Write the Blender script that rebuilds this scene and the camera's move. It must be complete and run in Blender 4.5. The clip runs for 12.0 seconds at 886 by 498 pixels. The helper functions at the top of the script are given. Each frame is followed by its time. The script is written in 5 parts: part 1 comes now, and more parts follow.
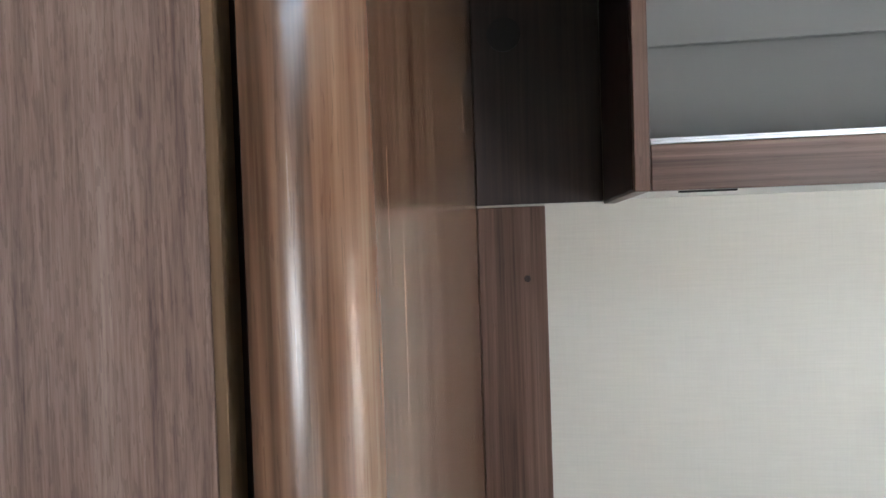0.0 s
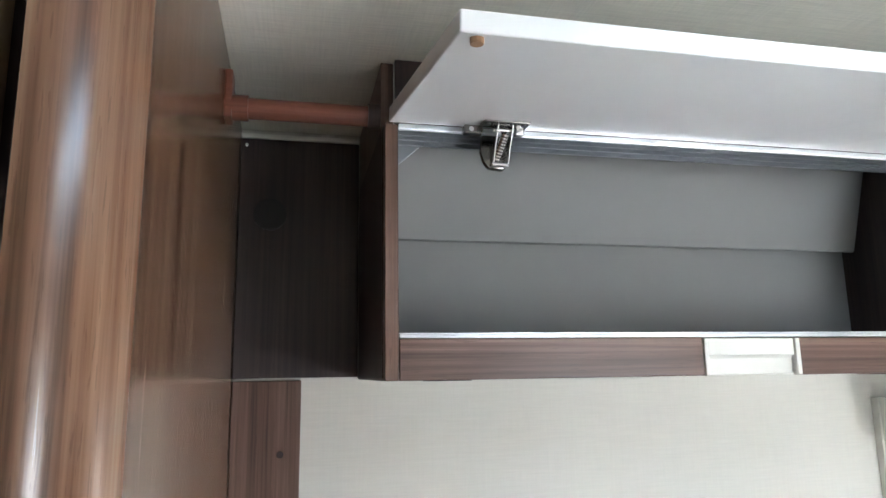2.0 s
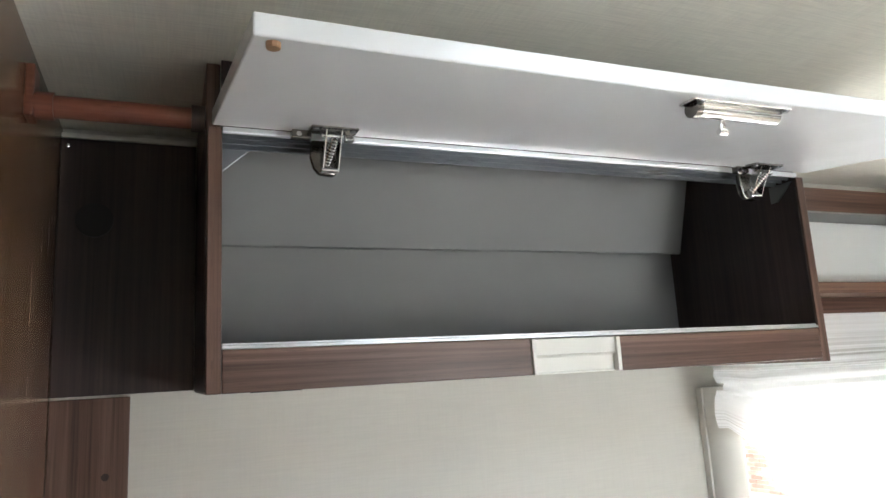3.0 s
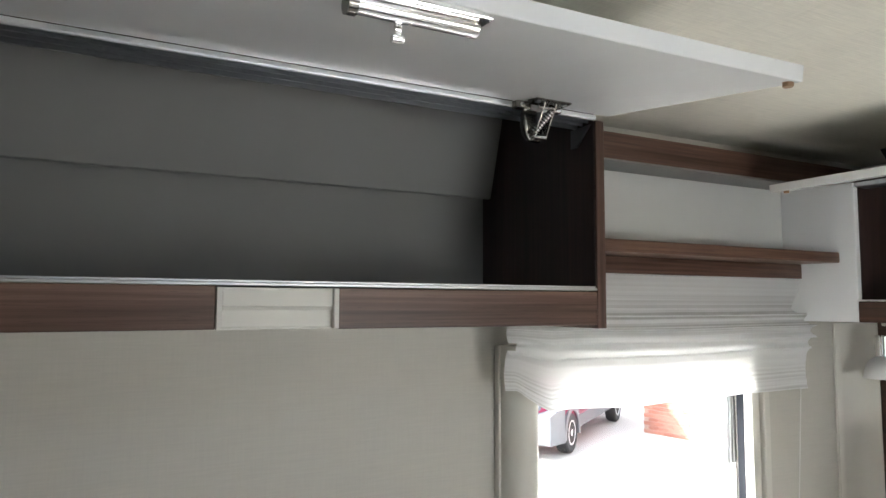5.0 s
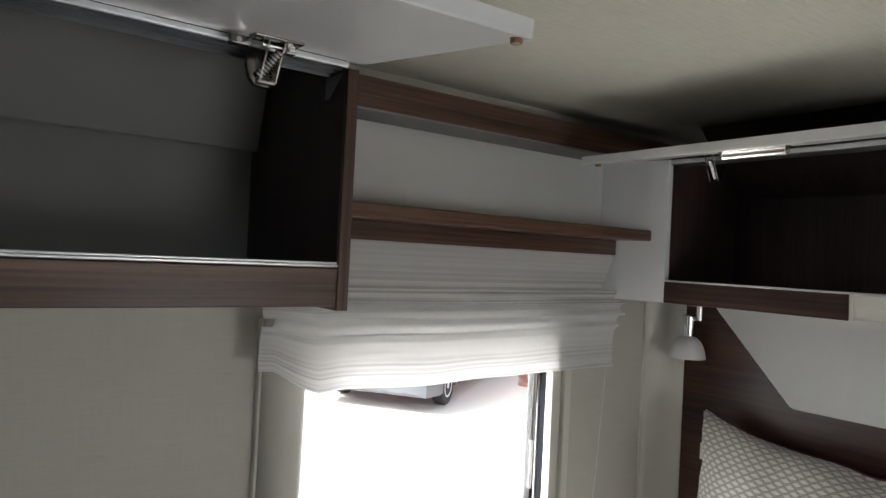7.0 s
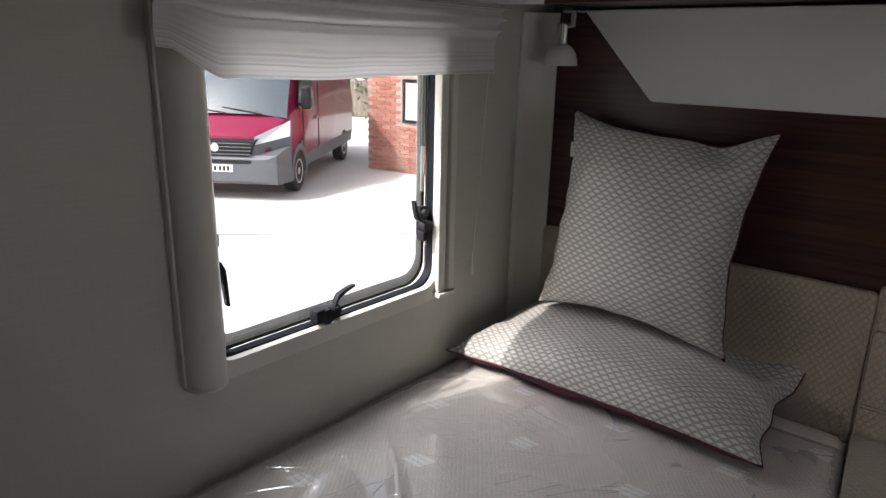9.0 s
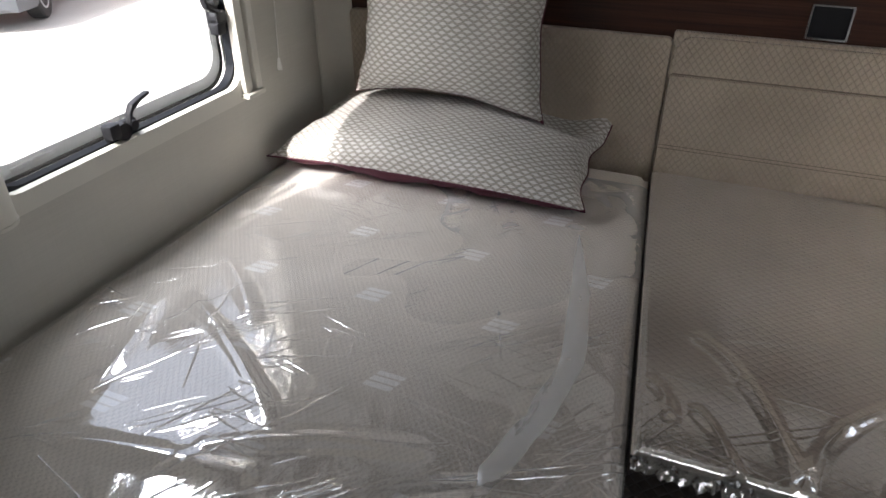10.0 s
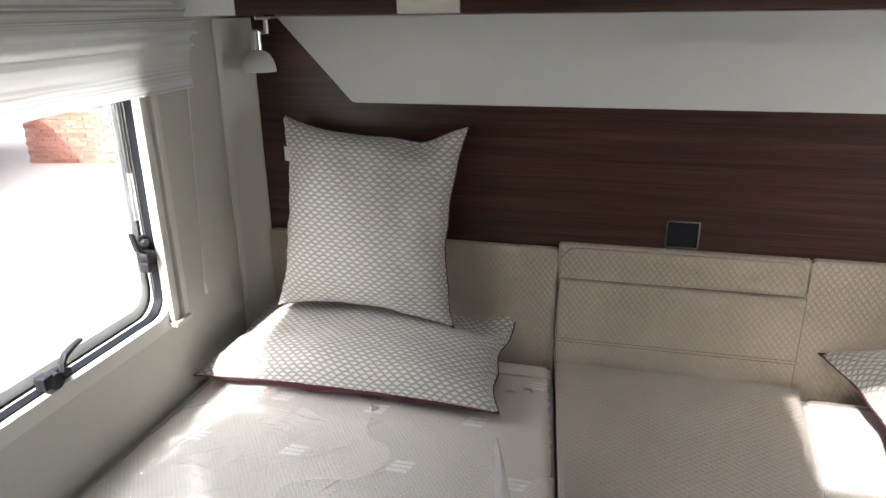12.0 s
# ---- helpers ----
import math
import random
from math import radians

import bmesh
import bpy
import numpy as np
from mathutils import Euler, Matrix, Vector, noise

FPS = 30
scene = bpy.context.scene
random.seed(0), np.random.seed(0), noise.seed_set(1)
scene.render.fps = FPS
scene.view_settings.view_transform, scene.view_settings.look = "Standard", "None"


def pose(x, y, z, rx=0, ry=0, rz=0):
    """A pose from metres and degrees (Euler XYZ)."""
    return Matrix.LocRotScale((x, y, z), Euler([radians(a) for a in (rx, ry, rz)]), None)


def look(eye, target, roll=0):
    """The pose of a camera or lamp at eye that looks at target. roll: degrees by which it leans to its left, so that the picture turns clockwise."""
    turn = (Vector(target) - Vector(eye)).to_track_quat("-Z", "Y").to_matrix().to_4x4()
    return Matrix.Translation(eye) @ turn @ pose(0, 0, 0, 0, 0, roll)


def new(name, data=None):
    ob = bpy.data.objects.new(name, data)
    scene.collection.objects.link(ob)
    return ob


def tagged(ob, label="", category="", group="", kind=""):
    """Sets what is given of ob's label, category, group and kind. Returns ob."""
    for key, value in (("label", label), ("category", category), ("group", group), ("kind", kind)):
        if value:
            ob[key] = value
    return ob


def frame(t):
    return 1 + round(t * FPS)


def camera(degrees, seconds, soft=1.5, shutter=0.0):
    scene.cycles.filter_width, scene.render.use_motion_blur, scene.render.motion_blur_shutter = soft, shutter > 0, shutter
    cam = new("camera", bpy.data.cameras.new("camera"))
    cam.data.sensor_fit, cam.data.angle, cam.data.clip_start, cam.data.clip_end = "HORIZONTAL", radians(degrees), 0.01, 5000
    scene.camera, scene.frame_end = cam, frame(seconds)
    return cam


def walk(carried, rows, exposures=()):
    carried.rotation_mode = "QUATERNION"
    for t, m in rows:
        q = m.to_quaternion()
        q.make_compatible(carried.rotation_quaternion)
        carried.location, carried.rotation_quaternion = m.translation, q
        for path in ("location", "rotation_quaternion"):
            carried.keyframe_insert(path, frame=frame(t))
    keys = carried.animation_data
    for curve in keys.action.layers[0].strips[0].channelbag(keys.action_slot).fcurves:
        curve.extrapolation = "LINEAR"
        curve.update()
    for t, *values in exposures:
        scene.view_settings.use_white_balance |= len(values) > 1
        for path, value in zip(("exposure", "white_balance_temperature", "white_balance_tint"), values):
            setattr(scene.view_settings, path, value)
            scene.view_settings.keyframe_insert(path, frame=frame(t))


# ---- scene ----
cam = camera(66.7, 12.0)
PATH = [
    (0, (0.067, 0.068, 1.567), (-0.21, 2.048, 1.522), -1.9),
    (0.5, (0.062, 0.072, 1.586), (-0.045, 2.067, 1.668), -0.3),
    (1, (0.062, 0.061, 1.596), (0.111, 2.052, 1.785), 0.3),
    (1.5, (0.061, 0.036, 1.606), (0.293, 1.999, 1.905), 0.2),
    (2, (0.068, 0.02, 1.61), (0.494, 1.941, 1.972), -0.9),
    (2.5, (0.093, 0.009, 1.613), (0.705, 1.877, 1.983), -2.2),
    (3, (0.128, 0.004, 1.612), (0.879, 1.823, 1.971), -3.2),
    (3.5, (0.172, 0.003, 1.606), (1.105, 1.742, 1.93), -4.7),
    (3.7, (0.188, 0.0, 1.601), (1.174, 1.711, 1.916), -5.2),
    (5.3, (0.498, 0.038, 1.641), (1.381, 1.827, 1.773), 1.6),
    (5.5, (0.536, 0.043, 1.648), (1.384, 1.85, 1.768), 2.1),
    (6, (0.63, 0.043, 1.661), (1.43, 1.873, 1.764), 3.0),
    (6.5, (0.679, 0.03, 1.671), (1.595, 1.806, 1.752), 3.0),
    (6.7, (0.679, 0.026, 1.674), (1.731, 1.725, 1.748), 3.1),
    (8.3, (0.596, 0.076, 1.569), (1.973, 1.499, 1.283), 3.6),
    (8.5, (0.577, 0.064, 1.554), (1.983, 1.445, 1.213), 3.0),
    (9, (0.571, 0.063, 1.489), (2.043, 1.294, 0.923), 1.3),
    (9.5, (0.577, 0.087, 1.456), (2.112, 1.058, 0.619), 0.6),
    (10, (0.58, 0.101, 1.418), (2.145, 0.757, 0.361), -0.3),
    (10.5, (0.576, 0.122, 1.405), (2.134, 0.524, 0.217), 0.6),
    (11, (0.553, 0.114, 1.452), (2.13, 0.443, 0.267), 1.4),
    (11.5, (0.53, 0.095, 1.534), (2.252, 0.476, 0.592), 0.5),
    (12, (0.523, 0.094, 1.598), (2.348, 0.564, 0.929), -0.7),
]
EXPOSURES = [(0, 4.40, 5850, 9), (0.6, 4.55, 5550, 10), (1.2, 4.7, 5550, 8), (1.7, 4.65, 5650, 8), (2.5, 4.3, 5900, 9), (3.5, 3.92, 6150, 9), (5.5, 2.95, 6200, 9), (6.5, 2.7, 6250, 9), (8.3, 0.9, 6300, 14), (9, 0.95, 6300, 14),
             (9.5, 1.12, 6300, 13), (10.0, 1.62, 6300, 13), (10.5, 2.05, 6300, 12), (11.0, 2.28, 6300, 12), (12, 2.2, 6300, 11)]
walk(cam, [(t, look(eye, target, roll)) for t, eye, target, roll in PATH], EXPOSURES)

# ---------------------------------------------------------------- world and lights
SUN_WAY = Vector((0.94, -0.34, -1.0)).normalized()
world = bpy.data.worlds.new("sky")
scene.world = world
world.use_nodes = True
wn = world.node_tree.nodes
wl = world.node_tree.links
sky = wn.new("ShaderNodeTexSky")
sky.sky_type = "NISHITA"
sky.sun_disc = False
sky.air_density, sky.dust_density, sky.ozone_density = 0.9, 5.5, 0.6
sky.sun_elevation = math.asin(-SUN_WAY.z)
sky.sun_rotation = math.atan2(-SUN_WAY.x, -SUN_WAY.y)
wn["Background"].inputs["Strength"].default_value = 0.18
pale = wn.new("ShaderNodeHueSaturation")
pale.inputs["Saturation"].default_value = 0.38
wl.new(sky.outputs[0], pale.inputs["Color"])
wl.new(pale.outputs[0], wn["Background"].inputs["Color"])

sun = new("sun", bpy.data.lights.new("sun", "SUN"))
sun.data.energy = 2.8
sun.data.angle = radians(1.0)
sun.data.color = (1.0, 0.96, 0.91)
sun.matrix_world = look((0, 0, 20), Vector((0, 0, 20)) + SUN_WAY)


def area_light(name, eye, target, w, h, power, color=(0.90, 0.96, 1.0)):
    data = bpy.data.lights.new(name, "AREA")
    data.shape, data.size, data.size_y, data.energy, data.color = "RECTANGLE", w, h, power, color
    ob = new(name, data)
    ob.matrix_world = look(eye, target)
    return ob


# Added fill from an assumed, unseen window in the offside wall.
area_light("fill_offside", (1.44, -1.20, 1.2), (1.44, 0.3, 1.55), 0.56, 0.5, 0.45)
# Added lamp outside, above the window: strengthens the skylight on the bed.
area_light("daylight_nearside_window", (1.43, 1.36, 1.86), (1.40, 0.55, 0.70), 0.62, 0.36, 5.0, (0.94, 0.97, 1.0))
area_light("daylight_roof_light", (0.695, -0.205, 1.986), (0.695, -0.205, 0.0), 0.325, 0.585, 0.08)
# Added fill lamp before the closed front wall; no opening stands there.
area_light("fill_aisle_front", (-1.75, -0.55, 1.35), (0.5, -0.2, 1.3), 0.5, 0.8, 0.21)

# ---------------------------------------------------------------- materials


def mat(name):
    m = bpy.data.materials.new(name)
    m.use_nodes = True
    nt = m.node_tree
    return m, nt, nt.nodes, nt.links, nt.nodes["Principled BSDF"]


def node(nt, kind, inputs=None):
    n = nt.nodes.new(kind)
    for k, v in (inputs or {}).items():
        s = n.inputs[k]
        if isinstance(v, bpy.types.NodeSocket):
            nt.links.new(v, s)
        else:
            s.default_value = v
    return n


def math_node(nt, op, a, b=0.0, c=0.0, clamp=False):
    n = nt.nodes.new("ShaderNodeMath")
    n.operation = op
    n.use_clamp = clamp
    for i, v in enumerate((a, b, c)):
        if isinstance(v, bpy.types.NodeSocket):
            nt.links.new(v, n.inputs[i])
        else:
            n.inputs[i].default_value = v
    return n.outputs[0]


def ramp(nt, fac, stops):
    n = nt.nodes.new("ShaderNodeValToRGB")
    el = n.color_ramp.elements
    el[0].position, el[0].color = stops[0][0], (*stops[0][1], 1)
    el[1].position, el[1].color = stops[-1][0], (*stops[-1][1], 1)
    for p, c in stops[1:-1]:
        e = el.new(p)
        e.color = (*c, 1)
    nt.links.new(fac, n.inputs[0])
    return n.outputs[0]


def mixc(nt, fac, a, b, blend="MIX"):
    n = nt.nodes.new("ShaderNodeMix")
    n.data_type = "RGBA"
    n.blend_type = blend
    for s, v in ((n.inputs[0], fac), (n.inputs[6], a), (n.inputs[7], b)):
        if isinstance(v, bpy.types.NodeSocket):
            nt.links.new(v, s)
        elif isinstance(v, tuple):
            s.default_value = (*v, 1)
        else:
            s.default_value = v
    return n.outputs[2]


def position(nt):
    return nt.nodes.new("ShaderNodeNewGeometry").outputs["Position"]


def noise_tex(nt, vec, scale, detail=4.0, rough=0.55, stretch=(1, 1, 1), distort=0.0):
    mp = node(nt, "ShaderNodeMapping", {"Vector": vec, "Scale": stretch})
    n = node(nt, "ShaderNodeTexNoise", {"Vector": mp.outputs[0], "Scale": scale, "Detail": detail, "Roughness": rough, "Distortion": distort})
    return n.outputs[0]


def bump(nt, bsdf, height, strength, dist=0.001):
    b = node(nt, "ShaderNodeBump", {"Height": height, "Strength": strength, "Distance": dist})
    nt.links.new(b.outputs[0], bsdf.inputs["Normal"])


def wood(name, axis, dark=(0.050, 0.024, 0.015), mid=(0.116, 0.064, 0.044), light=(0.195, 0.118, 0.082), rough=0.36, coat=0.0, streak=1.0, fine_w=0.52, pore_w=0.28, pore_at=0.33, wave_w=0.25, fine_len=3.5, pore_len=34.0, across=210.0):
    """Walnut laminate with its grain along axis 0, 1 or 2."""
    m, nt, nodes, links, b = mat(name)
    p = position(nt)
    fine = [across, across, across]
    broad = [14.0, 14.0, 14.0]
    wave = [46.0, 46.0, 46.0]
    fine[axis], broad[axis], wave[axis] = fine_len, 0.5, 1.4
    f1 = noise_tex(nt, p, 1.0, 5.0, 0.62, fine, 0.3)
    f2 = noise_tex(nt, p, 1.0, 3.0, 0.5, broad, 0.7)
    f3 = noise_tex(nt, p, 1.0, 2.0, 0.5, wave, 1.2)
    g = math_node(nt, "MULTIPLY_ADD", f1, fine_w, math_node(nt, "MULTIPLY", f2, 0.55 * streak))
    g = math_node(nt, "MULTIPLY_ADD", f3, wave_w, g)
    g = math_node(nt, "ADD", g, 0.5 * (0.25 - wave_w))
    g = math_node(nt, "ADD", g, 0.275 * (1 - streak) - 0.16 + 0.5 * (0.52 - fine_w))
    col = ramp(nt, g, [(0.34, dark), (0.50, mid), (0.68, light)])
    pore = [620.0, 620.0, 620.0]
    pore[axis] = pore_len
    f4 = noise_tex(nt, p, 1.0, 2.0, 0.5, pore, 0.4)
    pores = math_node(nt, "LESS_THAN", f4, pore_at)
    col = mixc(nt, math_node(nt, "MULTIPLY", pores, pore_w), col, tuple(c * 0.55 for c in dark))
    links.new(col, b.inputs["Base Color"])
    links.new(math_node(nt, "MULTIPLY_ADD", f1, 0.16, rough - 0.08), b.inputs["Roughness"])
    b.inputs["Specular IOR Level"].default_value = 0.42
    b.inputs["Coat Weight"].default_value = coat
    b.inputs["Coat Roughness"].default_value = 0.16
    bump(nt, b, math_node(nt, "MULTIPLY_ADD", f4, 0.6, f1), 0.08, 0.0005)
    return m


def plain(name, color, rough=0.5, metal=0.0, vary=0.06, scale=18.0, bumpy=0.05, spec=0.5):
    m, nt, nodes, links, b = mat(name)
    p = position(nt)
    a = noise_tex(nt, p, scale, 5.0, 0.6)
    c = noise_tex(nt, p, scale * 0.12, 3.0, 0.5)
    s = math_node(nt, "ADD", a, c)
    col = ramp(nt, math_node(nt, "MULTIPLY", s, 0.5), [(0.3, tuple(v * (1 - vary) for v in color)), (0.7, tuple(min(1, v * (1 + vary)) for v in color))])
    links.new(col, b.inputs["Base Color"])
    links.new(math_node(nt, "MULTIPLY_ADD", a, 0.12, rough - 0.06), b.inputs["Roughness"])
    b.inputs["Metallic"].default_value = metal
    b.inputs["Specular IOR Level"].default_value = spec
    if bumpy:
        bump(nt, b, noise_tex(nt, p, scale * 14, 3.0, 0.6), bumpy, 0.0006)
    return m


def linen(name, color, along, other, amount=0.10):
    """Wallboard with a faint woven print: threads along two world axes."""
    m, nt, nodes, links, b = mat(name)
    p = position(nt)
    s1 = [420.0, 420.0, 420.0]
    s1[along] = 16.0
    s2 = [420.0, 420.0, 420.0]
    s2[other] = 16.0
    t1 = noise_tex(nt, p, 1.0, 3.0, 0.6, s1)
    t2 = noise_tex(nt, p, 1.0, 3.0, 0.6, s2)
    big = noise_tex(nt, p, 2.2, 3.0, 0.5)
    w = math_node(nt, "MULTIPLY_ADD", t1, 0.55, math_node(nt, "MULTIPLY", t2, 0.35))
    w = math_node(nt, "MULTIPLY_ADD", big, 0.25, w)
    col = ramp(nt, w, [(0.40, tuple(v * (1 - amount) for v in color)), (0.74, tuple(min(1, v * (1 + amount)) for v in color))])
    links.new(col, b.inputs["Base Color"])
    b.inputs["Roughness"].default_value = 0.5
    b.inputs["Specular IOR Level"].default_value = 0.35
    bump(nt, b, w, 0.10, 0.0005)
    return m


def uv_of(nt):
    return nt.nodes.new("ShaderNodeUVMap").outputs[0]


def ogee_fabric(name):
    """Woven cushion cloth: pale satin ovals between dark interlaced waves. UV is in metres."""
    m, nt, nodes, links, b = mat(name)
    uv = uv_of(nt)
    wob = node(nt, "ShaderNodeTexNoise", {"Vector": uv, "Scale": 60.0, "Detail": 2.0})
    sep = node(nt, "ShaderNodeSeparateXYZ", {"Vector": uv})
    step = 0.0092
    u = math_node(nt, "COSINE", math_node(nt, "MULTIPLY", sep.outputs[0], 2 * math.pi / 0.0225))
    r = math_node(nt, "FLOOR", math_node(nt, "MULTIPLY_ADD", sep.outputs[1], 1 / step, 0.5))
    yy = math_node(nt, "ABSOLUTE", math_node(nt, "SUBTRACT", sep.outputs[1], math_node(nt, "MULTIPLY", r, step)))
    side = math_node(nt, "MULTIPLY_ADD", math_node(nt, "FLOORED_MODULO", r, 2.0), -2.0, 1.0)
    half = math_node(nt, "MULTIPLY_ADD", math_node(nt, "MULTIPLY", u, side), 0.0019, 0.0029)
    half = math_node(nt, "MULTIPLY_ADD", math_node(nt, "SUBTRACT", wob.outputs[0], 0.5), 0.0005, half)
    d = math_node(nt, "SUBTRACT", yy, half)
    line = math_node(nt, "MULTIPLY", math_node(nt, "SUBTRACT", 0.00080, math_node(nt, "ABSOLUTE", d)), 2200.0, clamp=True)
    inside = math_node(nt, "MULTIPLY", math_node(nt, "SUBTRACT", -0.0006, d), 1200.0, clamp=True)
    thread = noise_tex(nt, uv, 1.0, 2.0, 0.5, (260, 1800, 1))
    ground = mixc(nt, inside, (0.38, 0.355, 0.31), (0.60, 0.585, 0.55))
    ground = mixc(nt, math_node(nt, "MULTIPLY", thread, 0.25), ground, (0.30, 0.275, 0.245))
    col = mixc(nt, math_node(nt, "MULTIPLY", line, 0.80), ground, (0.095, 0.082, 0.070))
    links.new(col, b.inputs["Base Color"])
    links.new(math_node(nt, "MULTIPLY_ADD", inside, -0.22, 0.68), b.inputs["Roughness"])
    b.inputs["Sheen Weight"].default_value = 0.25
    b.inputs["Specular IOR Level"].default_value = 0.45
    h = math_node(nt, "MULTIPLY_ADD", line, -0.8, math_node(nt, "MULTIPLY", thread, 0.35))
    bump(nt, b, h, 0.45, 0.0008)
    return m


def quilt(name, axis_a, axis_b, color=(0.40, 0.335, 0.265), size=0.0185, tall=1.17, groove_dark=0.5):
    """Quilted upholstery: stitched diamonds, shade painted in their grooves, over a fine weave; the two world axes lie
    in its plane.
    """
    m, nt, nodes, links, b = mat(name)
    p = position(nt)
    sep = node(nt, "ShaderNodeSeparateXYZ", {"Vector": p})
    wob = noise_tex(nt, p, 30.0, 2.0)
    a0 = math_node(nt, "MULTIPLY", sep.outputs[axis_a], math.pi / (size * 1.15))
    b0 = math_node(nt, "MULTIPLY", sep.outputs[axis_b], math.pi / (size * 1.15 * tall))
    w = math_node(nt, "MULTIPLY", math_node(nt, "SUBTRACT", wob, 0.5), 0.22)
    s1 = math_node(nt, "ABSOLUTE", math_node(nt, "SINE", math_node(nt, "ADD", math_node(nt, "ADD", a0, b0), w)))
    s2 = math_node(nt, "ABSOLUTE", math_node(nt, "SINE", math_node(nt, "ADD", math_node(nt, "SUBTRACT", a0, b0), w)))
    mn = math_node(nt, "MINIMUM", s1, s2)
    h = math_node(nt, "POWER", mn, 0.45)
    groove_shade = math_node(nt, "SUBTRACT", 1.0, math_node(nt, "MULTIPLY", mn, 4.0, clamp=True))
    thr = noise_tex(nt, p, 620.0, 2.0, 0.6)
    big = noise_tex(nt, p, 5.0, 3.0, 0.5)
    base = ramp(nt, math_node(nt, "MULTIPLY_ADD", big, 0.4, math_node(nt, "MULTIPLY", thr, 0.6)), [(0.35, tuple(c * 0.78 for c in color)), (0.65, tuple(c * 1.18 for c in color))])
    # Shade in the grooves is mixed into the base colour.
    col = mixc(nt, math_node(nt, "MULTIPLY", groove_shade, groove_dark), base, tuple(c * 0.36 for c in color))
    links.new(col, b.inputs["Base Color"])
    b.inputs["Roughness"].default_value = 0.78
    b.inputs["Sheen Weight"].default_value = 0.2
    b.inputs["Specular IOR Level"].default_value = 0.3
    bump(nt, b, math_node(nt, "MULTIPLY_ADD", thr, 0.12, h), 0.9, 0.0028)
    return m


def ticking(name):
    """Mattress cloth: fine knitted rows with staggered woven marks, each of three pale slanted bars."""
    m, nt, nodes, links, b = mat(name)
    p = position(nt)
    sep = node(nt, "ShaderNodeSeparateXYZ", {"Vector": p})
    x, y = sep.outputs[0], sep.outputs[1]
    row = math_node(nt, "SINE", math_node(nt, "MULTIPLY", x, 2 * math.pi / 0.0068))
    dash = math_node(nt, "SINE", math_node(nt, "ADD", math_node(nt, "MULTIPLY", y, 2 * math.pi / 0.0105), math_node(nt, "MULTIPLY", math_node(nt, "FLOOR", math_node(nt, "MULTIPLY", x, 1 / 0.0068)), math.pi)))
    knit = math_node(nt, "MULTIPLY", row, dash)
    thr = noise_tex(nt, p, 500.0, 2.0, 0.6)
    big = noise_tex(nt, p, 4.0, 3.0, 0.5)
    c0 = (0.72, 0.66, 0.585)
    base = ramp(nt, math_node(nt, "MULTIPLY_ADD", big, 0.4, math_node(nt, "MULTIPLY", thr, 0.6)), [(0.35, tuple(c * 0.86 for c in c0)), (0.65, tuple(c * 1.12 for c in c0))])
    base = mixc(nt, math_node(nt, "MULTIPLY", math_node(nt, "MAXIMUM", knit, 0.0), 0.62), base, (0.36, 0.32, 0.27))
    # marks: rows 0.186 m apart, 0.232 m within a row, every other row shifted by half
    r = math_node(nt, "MULTIPLY", math_node(nt, "SUBTRACT", x, 1.406 - 0.093), 1 / 0.186)
    ri = math_node(nt, "FLOOR", r)
    lx = math_node(nt, "MULTIPLY", math_node(nt, "SUBTRACT", math_node(nt, "SUBTRACT", r, ri), 0.5), 0.186)
    odd = math_node(nt, "MULTIPLY", math_node(nt, "FLOORED_MODULO", ri, 2.0), 0.5)
    c = math_node(nt, "ADD", math_node(nt, "MULTIPLY", math_node(nt, "SUBTRACT", y, 0.348 - 0.116), 1 / 0.232), odd)
    ly = math_node(nt, "MULTIPLY", math_node(nt, "SUBTRACT", math_node(nt, "FRACT", c), 0.5), 0.232)
    along = math_node(nt, "ADD", ly, math_node(nt, "MULTIPLY", lx, 0.35))
    in_y = math_node(nt, "LESS_THAN", math_node(nt, "ABSOLUTE", along), 0.022)
    in_x = math_node(nt, "LESS_THAN", math_node(nt, "ABSOLUTE", lx), 0.0195)
    bars = math_node(nt, "GREATER_THAN", math_node(nt, "FRACT", math_node(nt, "MULTIPLY", math_node(nt, "ADD", lx, 0.0195), 1 / 0.0135)), 0.24)
    mark = math_node(nt, "MULTIPLY", math_node(nt, "MULTIPLY", in_x, in_y), bars)
    col = mixc(nt, math_node(nt, "MULTIPLY", mark, 0.9), base, (0.90, 0.885, 0.86))
    links.new(col, b.inputs["Base Color"])
    b.inputs["Roughness"].default_value = 0.8
    b.inputs["Sheen Weight"].default_value = 0.15
    b.inputs["Specular IOR Level"].default_value = 0.3
    bump(nt, b, math_node(nt, "MULTIPLY_ADD", thr, 0.3, knit), 0.3, 0.0008)
    return m


